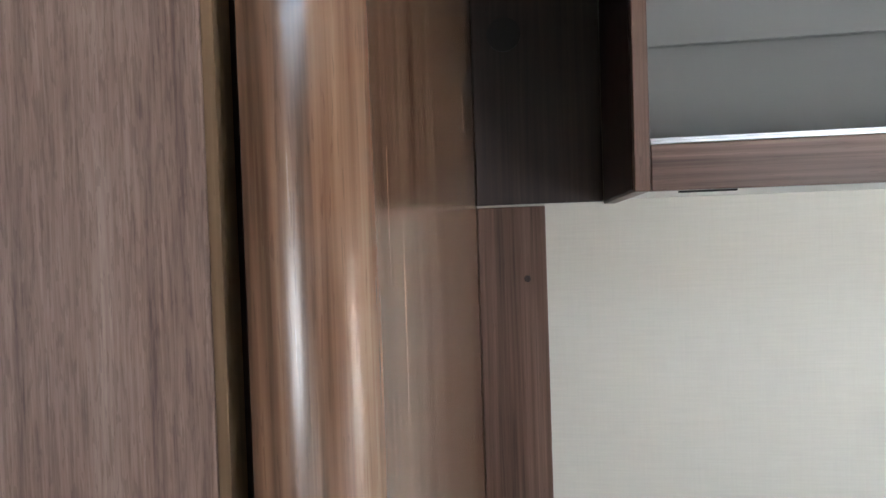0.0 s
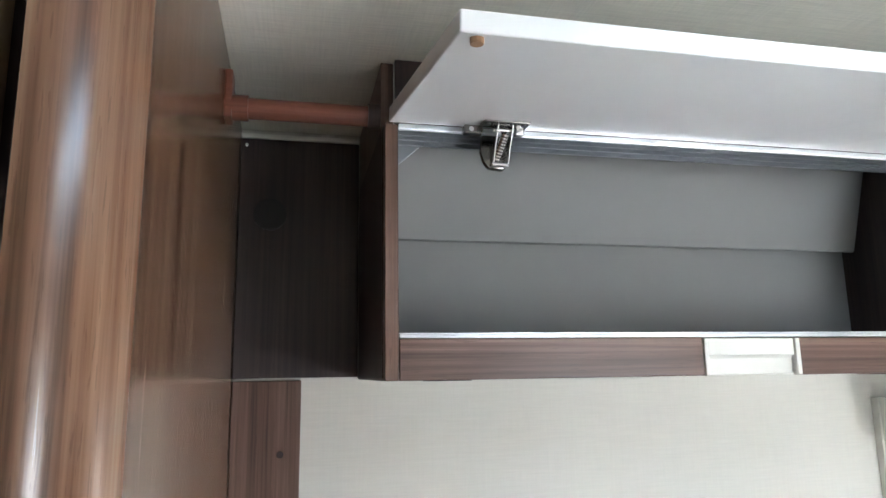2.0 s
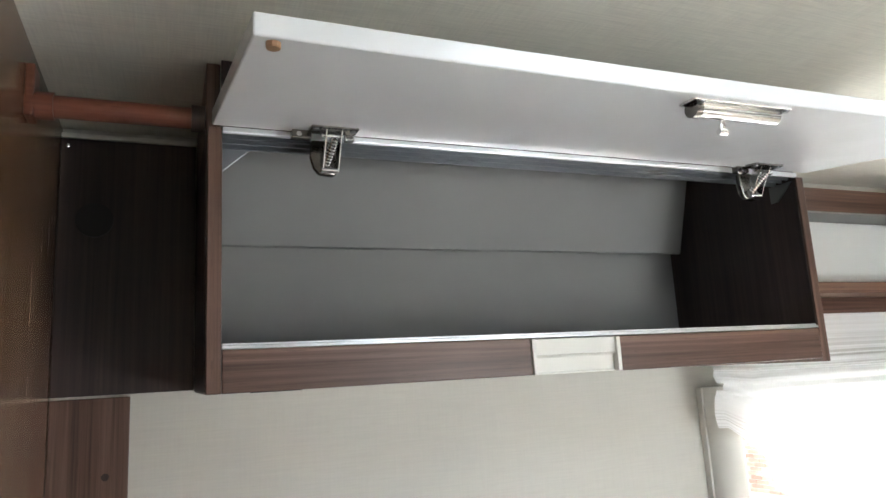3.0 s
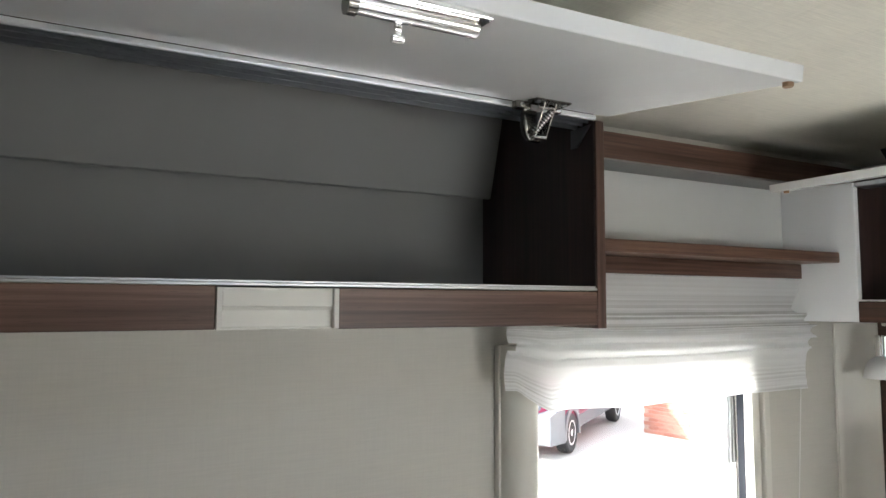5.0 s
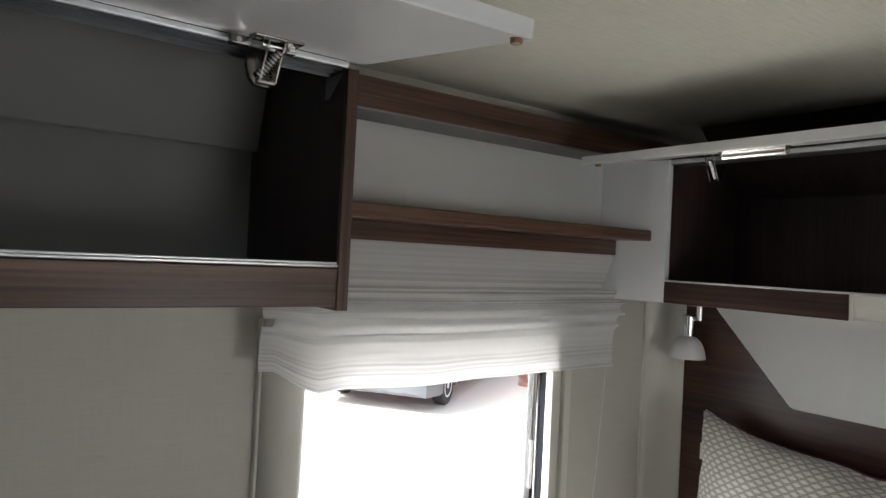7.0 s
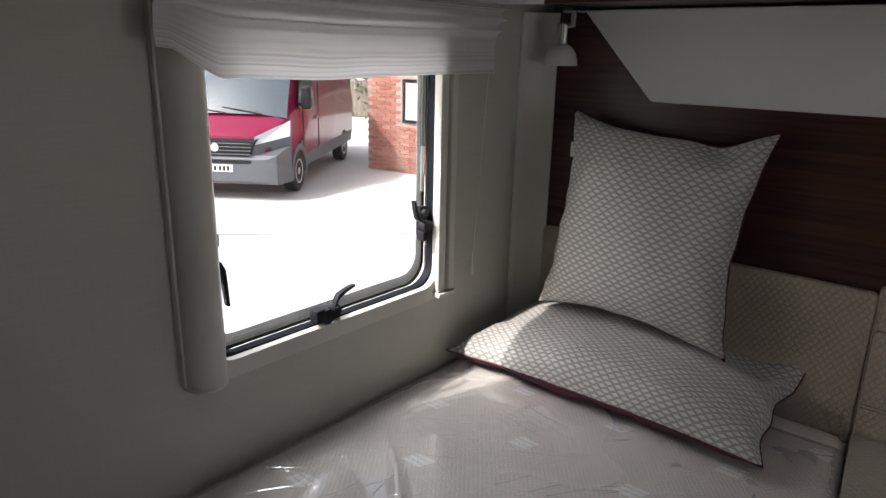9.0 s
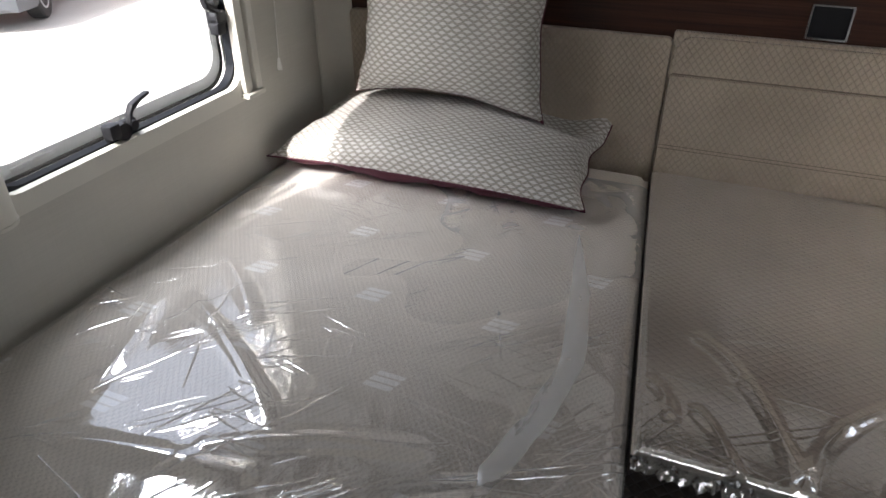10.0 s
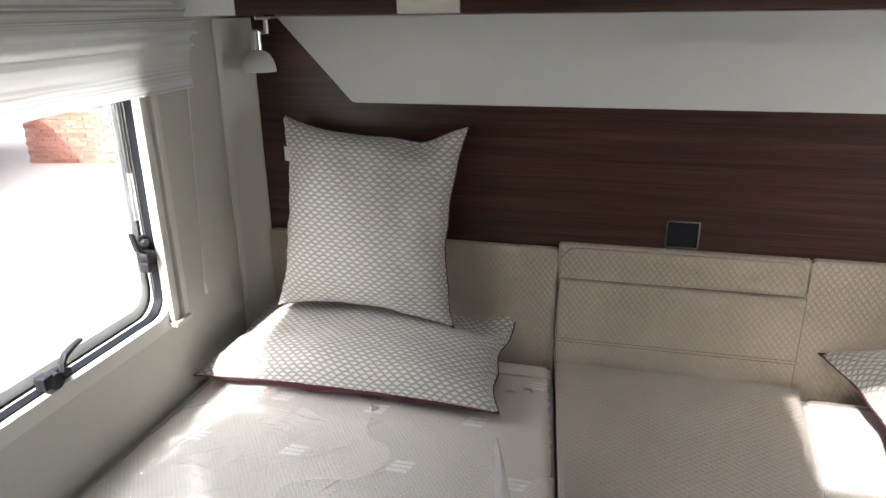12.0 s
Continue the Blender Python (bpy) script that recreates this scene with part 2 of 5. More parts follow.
def film_material(name, rumple=1.0, from_x=1.82, soft=0.30, gloss_at=0.30, veil=0.15):
    """Clear packing film: see-through, with a mirror gloss that grows towards grazing angles and a faint milky haze."""
    m, nt, nodes, links, b = mat(name)
    nodes.remove(b)
    out = nodes["Material Output"]
    p = position(nt)
    clear = node(nt, "ShaderNodeBsdfTransparent", {"Color": (0.97, 0.97, 0.97, 1)})
    gloss = node(nt, "ShaderNodeBsdfGlossy", {"Color": (1, 1, 1, 1), "Roughness": 0.05})
    milk = node(nt, "ShaderNodeBsdfDiffuse", {"Color": (0.84, 0.84, 0.84, 1)})
    total = None
    for turn, along, across, wide, cut, seed in ((0.55, 2.5, 22.0, 0.028, 0.53, 1.0), (1.05, 2.0, 30.0, 0.030, 0.56, 5.0), (-0.35, 3.0, 26.0, 0.026, 0.57, 9.0), (1.75, 4.0, 44.0, 0.040, 0.55, 13.0), (0.80, 3.0, 60.0, 0.045, 0.55, 17.0)):
        spin = node(nt, "ShaderNodeVectorRotate", {"Vector": p, "Angle": turn})
        spin.rotation_type = "Z_AXIS"
        wave = noise_tex(nt, node(nt, "ShaderNodeVectorMath", {0: spin.outputs[0], 1: (seed, seed, 0)}).outputs[0], 1.0, 0.0, 0.5, (along, across, 0.0))
        line = math_node(nt, "SUBTRACT", 1.0, math_node(nt, "DIVIDE", math_node(nt, "ABSOLUTE", math_node(nt, "SUBTRACT", wave, 0.5)), wide), clamp=True)
        gap = noise_tex(nt, node(nt, "ShaderNodeVectorMath", {0: spin.outputs[0], 1: (0, seed, 3)}).outputs[0], 1.0, 1.0, 0.5, (4.5, 15.0, 0.0))
        part_ = math_node(nt, "MULTIPLY", math_node(nt, "SUBTRACT", gap, cut), 7.0, clamp=True)
        line = math_node(nt, "MULTIPLY", line, part_)
        total = line if total is None else math_node(nt, "ADD", total, line)
    facet = None
    for scale, tilt in ((7.0, 0.05), (21.0, 0.075)):
        cells = node(nt, "ShaderNodeTexVoronoi", {"Vector": p, "Scale": scale})
        off = node(nt, "ShaderNodeVectorMath", {0: p, 1: cells.outputs["Position"]})
        off.operation = "SUBTRACT"
        lean = node(nt, "ShaderNodeVectorMath", {0: cells.outputs["Color"], 1: (0.5, 0.5, 0.5)})
        lean.operation = "SUBTRACT"
        dot = node(nt, "ShaderNodeVectorMath", {0: off.outputs[0], 1: lean.outputs[0]})
        dot.operation = "DOT_PRODUCT"
        facet = math_node(nt, "MULTIPLY_ADD", dot.outputs["Value"], tilt * 400.0, 0.0 if facet is None else facet)
    sx = node(nt, "ShaderNodeSeparateXYZ", {"Vector": p}).outputs[0]
    patch = noise_tex(nt, p, 3.2, 1.0)
    foot = math_node(nt, "MULTIPLY", math_node(nt, "ADD", math_node(nt, "SUBTRACT", from_x, sx), math_node(nt, "MULTIPLY", math_node(nt, "SUBTRACT", patch, 0.52), 1.3)), 1.25, clamp=True)
    foot = math_node(nt, "MULTIPLY", math_node(nt, "MULTIPLY", foot, foot), math_node(nt, "MULTIPLY_ADD", foot, -2.0, 3.0))
    links.new(math_node(nt, "MULTIPLY_ADD", foot, 0.06 - soft, soft), gloss.inputs["Roughness"])
    amount = math_node(nt, "MULTIPLY_ADD", foot, 0.9 * rumple, 0.05 * rumple)
    crease = math_node(nt, "MULTIPLY", math_node(nt, "MINIMUM", total, 1.3), amount)
    facet = math_node(nt, "MULTIPLY", facet, math_node(nt, "MULTIPLY_ADD", amount, 0.34, 0.02))
    fine = noise_tex(nt, p, 1.0, 2.0, 0.5, (95, 140, 60), 1.0)
    tall = math_node(nt, "MULTIPLY_ADD", fine, 0.05, math_node(nt, "MULTIPLY_ADD", crease, 0.55, math_node(nt, "MULTIPLY", facet, 0.5)))
    bm_ = node(nt, "ShaderNodeBump", {"Height": tall, "Strength": 1.0, "Distance": 0.0025})
    links.new(bm_.outputs[0], gloss.inputs["Normal"])
    lw = node(nt, "ShaderNodeLayerWeight", {"Blend": 0.5})
    links.new(bm_.outputs[0], lw.inputs["Normal"])
    fres = math_node(nt, "MULTIPLY_ADD", math_node(nt, "POWER", lw.outputs["Facing"], 4.0), 0.55, math_node(nt, "MULTIPLY_ADD", foot, 0.75 * gloss_at, 0.25 * gloss_at))
    # Extra milk along creases paints their bright glints into the colour.
    haze = node(nt, "ShaderNodeMixShader", {0: math_node(nt, "MULTIPLY_ADD", crease, 0.34, veil)})
    links.new(clear.outputs[0], haze.inputs[1])
    links.new(milk.outputs[0], haze.inputs[2])
    mix = node(nt, "ShaderNodeMixShader", {0: fres})
    links.new(haze.outputs[0], mix.inputs[1])
    links.new(gloss.outputs[0], mix.inputs[2])
    links.new(mix.outputs[0], out.inputs[0])
    return m


def pane_material(name, tint=(0.96, 0.97, 0.97)):
    m, nt, nodes, links, b = mat(name)
    nodes.remove(b)
    out = nodes["Material Output"]
    clear = node(nt, "ShaderNodeBsdfTransparent", {"Color": (*tint, 1)})
    gloss = node(nt, "ShaderNodeBsdfGlossy", {"Color": (1, 1, 1, 1), "Roughness": 0.02})
    lw = node(nt, "ShaderNodeLayerWeight", {"Blend": 0.5})
    mix = node(nt, "ShaderNodeMixShader", {0: math_node(nt, "MULTIPLY_ADD", math_node(nt, "POWER", lw.outputs["Facing"], 5.0), 0.8, 0.03)})
    links.new(clear.outputs[0], mix.inputs[1])
    links.new(gloss.outputs[0], mix.inputs[2])
    links.new(mix.outputs[0], out.inputs[0])
    return m


def dot_print(name):
    """Pale band with staggered black dots, printed along the edge of the pane."""
    m, nt, nodes, links, b = mat(name)
    sep = node(nt, "ShaderNodeSeparateXYZ", {"Vector": position(nt)})
    a = math_node(nt, "SINE", math_node(nt, "MULTIPLY", math_node(nt, "ADD", sep.outputs[0], sep.outputs[2]), math.pi / 0.0032))
    c = math_node(nt, "SINE", math_node(nt, "MULTIPLY", math_node(nt, "SUBTRACT", sep.outputs[0], sep.outputs[2]), math.pi / 0.0032))
    dot = math_node(nt, "MULTIPLY", math_node(nt, "SUBTRACT", math_node(nt, "MULTIPLY", a, c), 0.05), 4.0, clamp=True)
    col = mixc(nt, dot, (0.80, 0.81, 0.80), (0.02, 0.02, 0.022))
    links.new(col, b.inputs["Base Color"])
    b.inputs["Roughness"].default_value = 0.5
    thin = node(nt, "ShaderNodeBsdfTranslucent", {"Color": col})
    mix = node(nt, "ShaderNodeMixShader", {0: 0.5})
    links.new(b.outputs[0], mix.inputs[1])
    links.new(thin.outputs[0], mix.inputs[2])
    links.new(mix.outputs[0], nodes["Material Output"].inputs[0])
    return m


def sheer(name):
    """White voile with woven stripes; lets daylight through. UV: v down the cloth in metres."""
    m, nt, nodes, links, b = mat(name)
    nodes.remove(b)
    out = nodes["Material Output"]
    uv = uv_of(nt)
    sep = node(nt, "ShaderNodeSeparateXYZ", {"Vector": uv})
    v = sep.outputs[1]
    st = noise_tex(nt, uv, 1.0, 3.0, 0.7, (0.4, 150, 1))
    band = math_node(nt, "SINE", math_node(nt, "MULTIPLY", v, 2 * math.pi / 0.011))
    weave = noise_tex(nt, uv, 1.0, 2.0, 0.6, (900, 900, 1))
    k = math_node(nt, "MULTIPLY_ADD", band, 0.10, st)
    zone = ramp(nt, math_node(nt, "MULTIPLY", v, 3.0), [(0.10, (0.2, 0.2, 0.2)), (0.24, (1, 1, 1)), (0.44, (1, 1, 1)), (0.56, (0.05, 0.05, 0.05)), (0.82, (0.05, 0.05, 0.05)), (0.95, (0.55, 0.55, 0.55))])
    stripe = math_node(nt, "MULTIPLY", math_node(nt, "MULTIPLY", math_node(nt, "SUBTRACT", k, 0.42), 3.0, clamp=True), zone)
    col = mixc(nt, math_node(nt, "MULTIPLY", stripe, 0.95), (0.88, 0.88, 0.875), (0.42, 0.405, 0.375))
    d = node(nt, "ShaderNodeBsdfDiffuse", {"Color": col})
    t = node(nt, "ShaderNodeBsdfTranslucent", {"Color": col})
    c = node(nt, "ShaderNodeBsdfTransparent", {"Color": (1, 1, 1, 1)})
    m1 = node(nt, "ShaderNodeMixShader", {0: 0.46})
    links.new(d.outputs[0], m1.inputs[1])
    links.new(t.outputs[0], m1.inputs[2])
    m2 = node(nt, "ShaderNodeMixShader", {0: math_node(nt, "MULTIPLY_ADD", weave, 0.05, 0.0)})
    links.new(m1.outputs[0], m2.inputs[1])
    links.new(c.outputs[0], m2.inputs[2])
    bp = node(nt, "ShaderNodeBump", {"Height": math_node(nt, "MULTIPLY_ADD", weave, 0.3, stripe), "Strength": 0.2, "Distance": 0.001})
    links.new(bp.outputs[0], d.inputs["Normal"])
    links.new(m2.outputs[0], out.inputs[0])
    return m


WOOD_V = wood("walnut_upright", 2)
WOOD_POST = wood("walnut_gloss", 2, dark=(0.056, 0.025, 0.013), mid=(0.150, 0.077, 0.043), light=(0.232, 0.143, 0.087), rough=0.24, coat=0.18, streak=1.0, fine_w=0.34, pore_w=0.24, pore_at=0.36, wave_w=0.75)
WOOD_DOOR = wood("walnut_door", 2, dark=(0.122, 0.074, 0.058), mid=(0.250, 0.164, 0.130), light=(0.360, 0.258, 0.210), rough=0.36, coat=0.15, streak=0.8, fine_w=0.50, pore_w=0.26, pore_at=0.42, wave_w=0.30, fine_len=24.0, pore_len=70.0, across=560.0)
WOOD_X = wood("walnut_along", 0)
WOOD_Y = wood("walnut_across", 1, dark=(0.018, 0.008, 0.005), mid=(0.052, 0.021, 0.013), light=(0.094, 0.042, 0.026))
WOOD_DARK = wood("dark_laminate", 2, dark=(0.017, 0.010, 0.009), mid=(0.034, 0.020, 0.017), light=(0.058, 0.035, 0.029), rough=0.42, streak=0.8)
WOOD_ROD = wood("red_brown_rod", 0, dark=(0.10, 0.032, 0.018), mid=(0.15, 0.05, 0.028), light=(0.20, 0.072, 0.042), rough=0.35)
EDGE_TAN = wood("tan_edging", 2, dark=(0.16, 0.095, 0.05), mid=(0.24, 0.15, 0.085), light=(0.32, 0.21, 0.125), rough=0.4)
WALL = linen("wallboard", (0.555, 0.532, 0.472), 0, 2, 0.05)
WALL_REAR = linen("wallboard_rear", (0.62, 0.605, 0.555), 1, 2, 0.05)
CEIL = linen("ceiling_board", (0.74, 0.71, 0.62), 0, 1, 0.13)
CREAM = plain("cream_plastic", (0.66, 0.635, 0.565), 0.42, vary=0.03)
WHITE = plain("white_lacquer", (0.78, 0.785, 0.78), 0.22, vary=0.015, scale=4.0, bumpy=0.012)
WHITE_MAT = plain("white_board", (0.64, 0.64, 0.615), 0.5, vary=0.02)
GREY_BACK = plain("grey_lining", (0.275, 0.272, 0.262), 0.6, vary=0.04, scale=9.0, bumpy=0.04)
ALU = plain("brushed_aluminium", (0.72, 0.73, 0.74), 0.34, metal=1.0, vary=0.04, bumpy=0.0)
NICKEL = plain("dark_nickel", (0.22, 0.205, 0.185), 0.18, metal=1.0, vary=0.1, scale=60, bumpy=0.0)
ALU_PALE = plain("pale_aluminium", (0.88, 0.89, 0.90), 0.42, metal=1.0, vary=0.03, bumpy=0.0)
PROFILE = plain("grey_anodised_profile", (0.38, 0.39, 0.41), 0.34, metal=1.0, vary=0.05, bumpy=0.0)
CHROME = plain("chrome", (0.82, 0.81, 0.79), 0.14, metal=1.0, vary=0.03, scale=40.0, bumpy=0.0)
STEEL_DARK = plain("dark_steel", (0.22, 0.22, 0.22), 0.3, metal=1.0)
BLACK = plain("black_plastic", (0.014, 0.014, 0.016), 0.45, vary=0.15, spec=0.22)
RUBBER = plain("black_rubber", (0.010, 0.011, 0.014), 0.5, vary=0.2, spec=0.12)
FROST = plain("frosted_glass", (0.80, 0.79, 0.77), 0.45, vary=0.02)
CAP_M = plain("dark_cap_plastic", (0.012, 0.008, 0.007), 0.5, vary=0.1)
PEG = plain("brown_bumper", (0.30, 0.17, 0.085), 0.5, vary=0.15, scale=60)
# Thread colour, used as well for painted shade around the pocket.
PLUM_GREY = plain("brown_thread_and_shade", (0.19, 0.155, 0.12), 0.8, vary=0.3, scale=300, bumpy=0.2)
PLUM = plain("plum_cloth", (0.075, 0.012, 0.026), 0.85, vary=0.2, scale=90, bumpy=0.3)
FLOOR_M = wood("dark_vinyl_planks", 0, dark=(0.03, 0.022, 0.018), mid=(0.055, 0.042, 0.033), light=(0.09, 0.068, 0.052), rough=0.4)
OGEE = ogee_fabric("ogee_cloth")
QUILT_REAR = quilt("quilted_backrest", 1, 2, (0.455, 0.385, 0.300), size=0.0128, tall=1.32, groove_dark=0.34)
QUILT_TOP = quilt("quilted_seat", 0, 1, (0.50, 0.43, 0.35), size=0.0135, tall=1.25, groove_dark=0.42)
TICK = ticking("mattress_ticking")
FILM = film_material("clear_film")
FILM_TIGHT = film_material("clear_film_taut", 0.22, 1.74, 0.26, 0.50, 0.07)
FILM_DOUBLE = film_material("doubled_film", 0.15, 1.2, 0.22, 0.30, 0.34)
PANE = pane_material("acrylic_pane")
SHEER = sheer("striped_voile")
FRIT = dot_print("pale_dot_print")
CORD_M = plain("white_cord", (0.75, 0.74, 0.70), 0.6)
PRINT_M = plain("white_print", (0.75, 0.75, 0.75), 0.5)

# ---------------------------------------------------------------- building helpers


def thing(name, at, label, category, group="", kind=""):
    ob = new(name)
    ob.location = at
    ob.empty_display_size = 0.05
    return tagged(ob, label, category, group, kind)


def mesh_of(name, bm, material, smooth=None):
    bmesh.ops.recalc_face_normals(bm, faces=bm.faces)
    me = bpy.data.meshes.new(name)
    bm.to_mesh(me)
    bm.free()
    if material:
        me.materials.append(material)
    if smooth is not None:
        for poly in me.polygons:
            poly.use_smooth = True
        me.set_sharp_from_angle(angle=radians(smooth))
    return me


def part(name, bm, material, parent, label="", smooth=None):
    """One mesh object, given in world metres, under a thing or a part."""
    ob = new(name, mesh_of(name, bm, material, smooth))
    if parent is not None:
        base = Vector((0, 0, 0))
        up = parent
        while up is not None:
            base += up.location
            up = up.parent
        ob.parent = parent
        ob.location = -base
    return tagged(ob, label)


def structure(name, bm, material, label, category="", smooth=None):
    ob = new(name, mesh_of(name, bm, material, smooth))
    return tagged(ob, label, category or name.split("_")[0], kind="structure")


def box(x0, x1, y0, y1, z0, z1, bevel=0.0, seg=2, bm=None):
    made = bmesh.new()
    bmesh.ops.create_cube(made, size=1.0)
    for v in made.verts:
        v.co = Vector(((x0 + x1) / 2 + v.co.x * (x1 - x0), (y0 + y1) / 2 + v.co.y * (y1 - y0), (z0 + z1) / 2 + v.co.z * (z1 - z0)))
    if bevel:
        bmesh.ops.bevel(made, geom=list(made.edges), offset=bevel, segments=seg, profile=0.5, affect="EDGES")
    return join(bm, made)


def join(bm, made):
    if bm is None:
        return made
    me = bpy.data.meshes.new("tmp")
    made.to_mesh(me)
    made.free()
    bm.from_mesh(me)
    bpy.data.meshes.remove(me)
    return bm


def prism(outline, axis, a, b, bevel=0.0, bm=None, seg=2):
    """A closed outline of (u, v), swept along axis 0, 1 or 2 from a to b. u, v are the other two axes in order."""
    made = bmesh.new()
    rings = []
    for s in (a, b):
        ring = []
        for u, v in outline:
            co = [u, v]
            co.insert(axis, s)
            ring.append(made.verts.new(co))
        rings.append(ring)
    n = len(outline)
    for i in range(n):
        made.faces.new((rings[0][i], rings[0][(i + 1) % n], rings[1][(i + 1) % n], rings[1][i]))
    made.faces.new(rings[0])
    made.faces.new(rings[1])
    bmesh.ops.recalc_face_normals(made, faces=made.faces)
    if bevel:
        bmesh.ops.bevel(made, geom=[e for e in made.edges if e.calc_face_angle(0) > 0.5], offset=bevel, segments=seg, profile=0.5, affect="EDGES")
    return join(bm, made)


def rod(a, b, r, n=16, r2=None, bm=None):
    a, b = Vector(a), Vector(b)
    made = bmesh.new()
    d = b - a
    bmesh.ops.create_cone(made, cap_ends=True, segments=n, radius1=r, radius2=r if r2 is None else r2, depth=d.length,
                          matrix=Matrix.Translation((a + b) / 2) @ d.to_track_quat("Z", "Y").to_matrix().to_4x4())
    return join(bm, made)


def lathe(profile, at, n=28, bm=None, m=None):
    """Rings of (radius, height) about a vertical axis at at."""
    made = bmesh.new()
    rings = []
    for r, h in profile:
        rings.append([made.verts.new((r * math.cos(2 * math.pi * i / n), r * math.sin(2 * math.pi * i / n), h)) for i in range(n)])
    for p, q in zip(rings, rings[1:]):
        for i in range(n):
            made.faces.new((p[i], p[(i + 1) % n], q[(i + 1) % n], q[i]))
    made.faces.new(rings[0])
    made.faces.new(rings[-1])
    made.transform(Matrix.Translation(at) @ (m or Matrix.Identity(4)))
    return join(bm, made)


def arc(cx, cy, r, a0, a1, n):
    return [(cx + r * math.cos(radians(a0 + (a1 - a0) * i / n)), cy + r * math.sin(radians(a0 + (a1 - a0) * i / n))) for i in range(n + 1)]


def rounded_rect(x0, x1, z0, z1, r, n=6):
    return (arc(x1 - r, z0 + r, r, -90, 0, n) + arc(x1 - r, z1 - r, r, 0, 90, n) + arc(x0 + r, z1 - r, r, 90, 180, n) + arc(x0 + r, z0 + r, r, 180, 270, n))


def ring_frame(outer, inner, axis, a, b, bm=None):
    """A frame between two outlines of equally many points, swept along axis."""
    made = bmesh.new()
    vs = []
    for s in (a, b):
        for line in (outer, inner):
            ring = []
            for u, v in line:
                co = [u, v]
                co.insert(axis, s)
                ring.append(made.verts.new(co))
            vs.append(ring)
    oa, ia, ob_, ib = vs
    n = len(outer)
    for i in range(n):
        j = (i + 1) % n
        made.faces.new((oa[i], oa[j], ia[j], ia[i]))
        made.faces.new((ob_[i], ib[i], ib[j], ob_[j]))
        made.faces.new((oa[i], ob_[i], ob_[j], oa[j]))
        made.faces.new((ia[i], ia[j], ib[j], ib[i]))
    return join(bm, made)


def sheet(fn, nu, nv, uv_scale=None, bm=None):
    """A grid surface: fn(u, v) for u, v in 0..1. With uv_scale (su, sv) it gets UVs in metres."""
    made = bmesh.new()
    g = [[made.verts.new(fn(i / nu, j / nv)) for j in range(nv + 1)] for i in range(nu + 1)]
    lay = made.loops.layers.uv.new("UVMap") if uv_scale else None
    for i in range(nu):
        for j in range(nv):
            f = made.faces.new((g[i][j], g[i + 1][j], g[i + 1][j + 1], g[i][j + 1]))
            if lay:
                for l, (a, b) in zip(f.loops, ((i, j), (i + 1, j), (i + 1, j + 1), (i, j + 1))):
                    l[lay].uv = (a / nu * uv_scale[0], b / nv * uv_scale[1])
    return join(bm, made)


# ---------------------------------------------------------------- the shell of the vehicle
WALL_Y, REAR_X, CEIL_Z, OFF_Y, FRONT_X, GROUND = 1.06, 2.20, 1.988, -1.23, -1.8, -0.85
WX0, WX1, WZ0, WZ1 = 1.120, 1.740, 0.945, 1.520


def wall_with_hole(y0, y1, x0, x1, z0, z1, hx0, hx1, hz0, hz1, bm=None):
    for a in ((x0, hx0, z0, z1), (hx1, x1, z0, z1), (hx0, hx1, z0, hz0), (hx0, hx1, hz1, z1)):
        bm = box(a[0], a[1], y0, y1, a[2], a[3], bm=bm)
    return bm


structure("wall_north", wall_with_hole(WALL_Y, WALL_Y + 0.04, FRONT_X, REAR_X + 0.04, -0.1, CEIL_Z + 0.04, WX0, WX1, WZ0, WZ1), WALL, "cream wallboard with a faint linen print", "wall")
# The opening in this wall is unseen, added to let fill light in.
structure("wall_south", wall_with_hole(OFF_Y - 0.04, OFF_Y, FRONT_X, REAR_X + 0.04, -0.1, CEIL_Z + 0.04, WX0, WX1, WZ0, WZ1), WALL, "cream wallboard with an unseen window opening added for fill light", "wall")
structure("wall_east", box(REAR_X, REAR_X + 0.04, OFF_Y, WALL_Y, -0.1, CEIL_Z + 0.04), WALL_REAR, "plain cream rear wallboard", "wall")
# Unseen front wall, its dark wood chosen to cut the bounce light.
structure("wall_west", box(FRONT_X - 0.04, FRONT_X, OFF_Y - 0.04, WALL_Y + 0.04, -0.1, CEIL_Z + 0.04), WOOD_V, "unseen walnut wall added to close and darken the aisle", "wall")
structure("floor", box(FRONT_X, REAR_X, OFF_Y, WALL_Y, -0.06, 0.0), FLOOR_M, "dark brown vinyl plank floor", "floor")
bm = None
for a in ((FRONT_X, 0.53, OFF_Y, WALL_Y), (0.86, REAR_X, OFF_Y, WALL_Y), (0.53, 0.86, OFF_Y, -0.50), (0.53, 0.86, 0.09, WALL_Y)):
    bm = box(a[0], a[1], a[2], a[3], CEIL_Z, CEIL_Z + 0.012, bm=bm)
structure("ceiling", bm, CEIL, "cream ceiling board with a linen print and a roof light opening", "ceiling")

# walnut panel over the rear wall, cream valance board under the rear locker
structure("trim_rear_panel", box(2.122, 2.1995, OFF_Y + 0.03, 0.993, 0.60, 1.59), WOOD_Y, "dark walnut panel with horizontal grain behind the bed", "wall panel")
outline = [(0.921, 1.590), (0.735, 1.389), (0.728, 1.385), (0.718, 1.384), (-0.91, 1.384), (-0.92, 1.385), (-0.93, 1.389), (-1.12, 1.590)]
structure("trim_valance", prism(outline, 0, 2.111, 2.1215, 0.003), WHITE_MAT, "cream board with cut corners below the rear locker", "valance")
# soft moulding in the corner of side and rear wall
outline = [(2.052, 1.0595), (2.054, 1.054), (2.066, 1.049), (2.088, 1.040), (2.108, 1.024), (2.1215, 0.9945), (2.1990, 0.9935), (2.1990, 1.0595)]
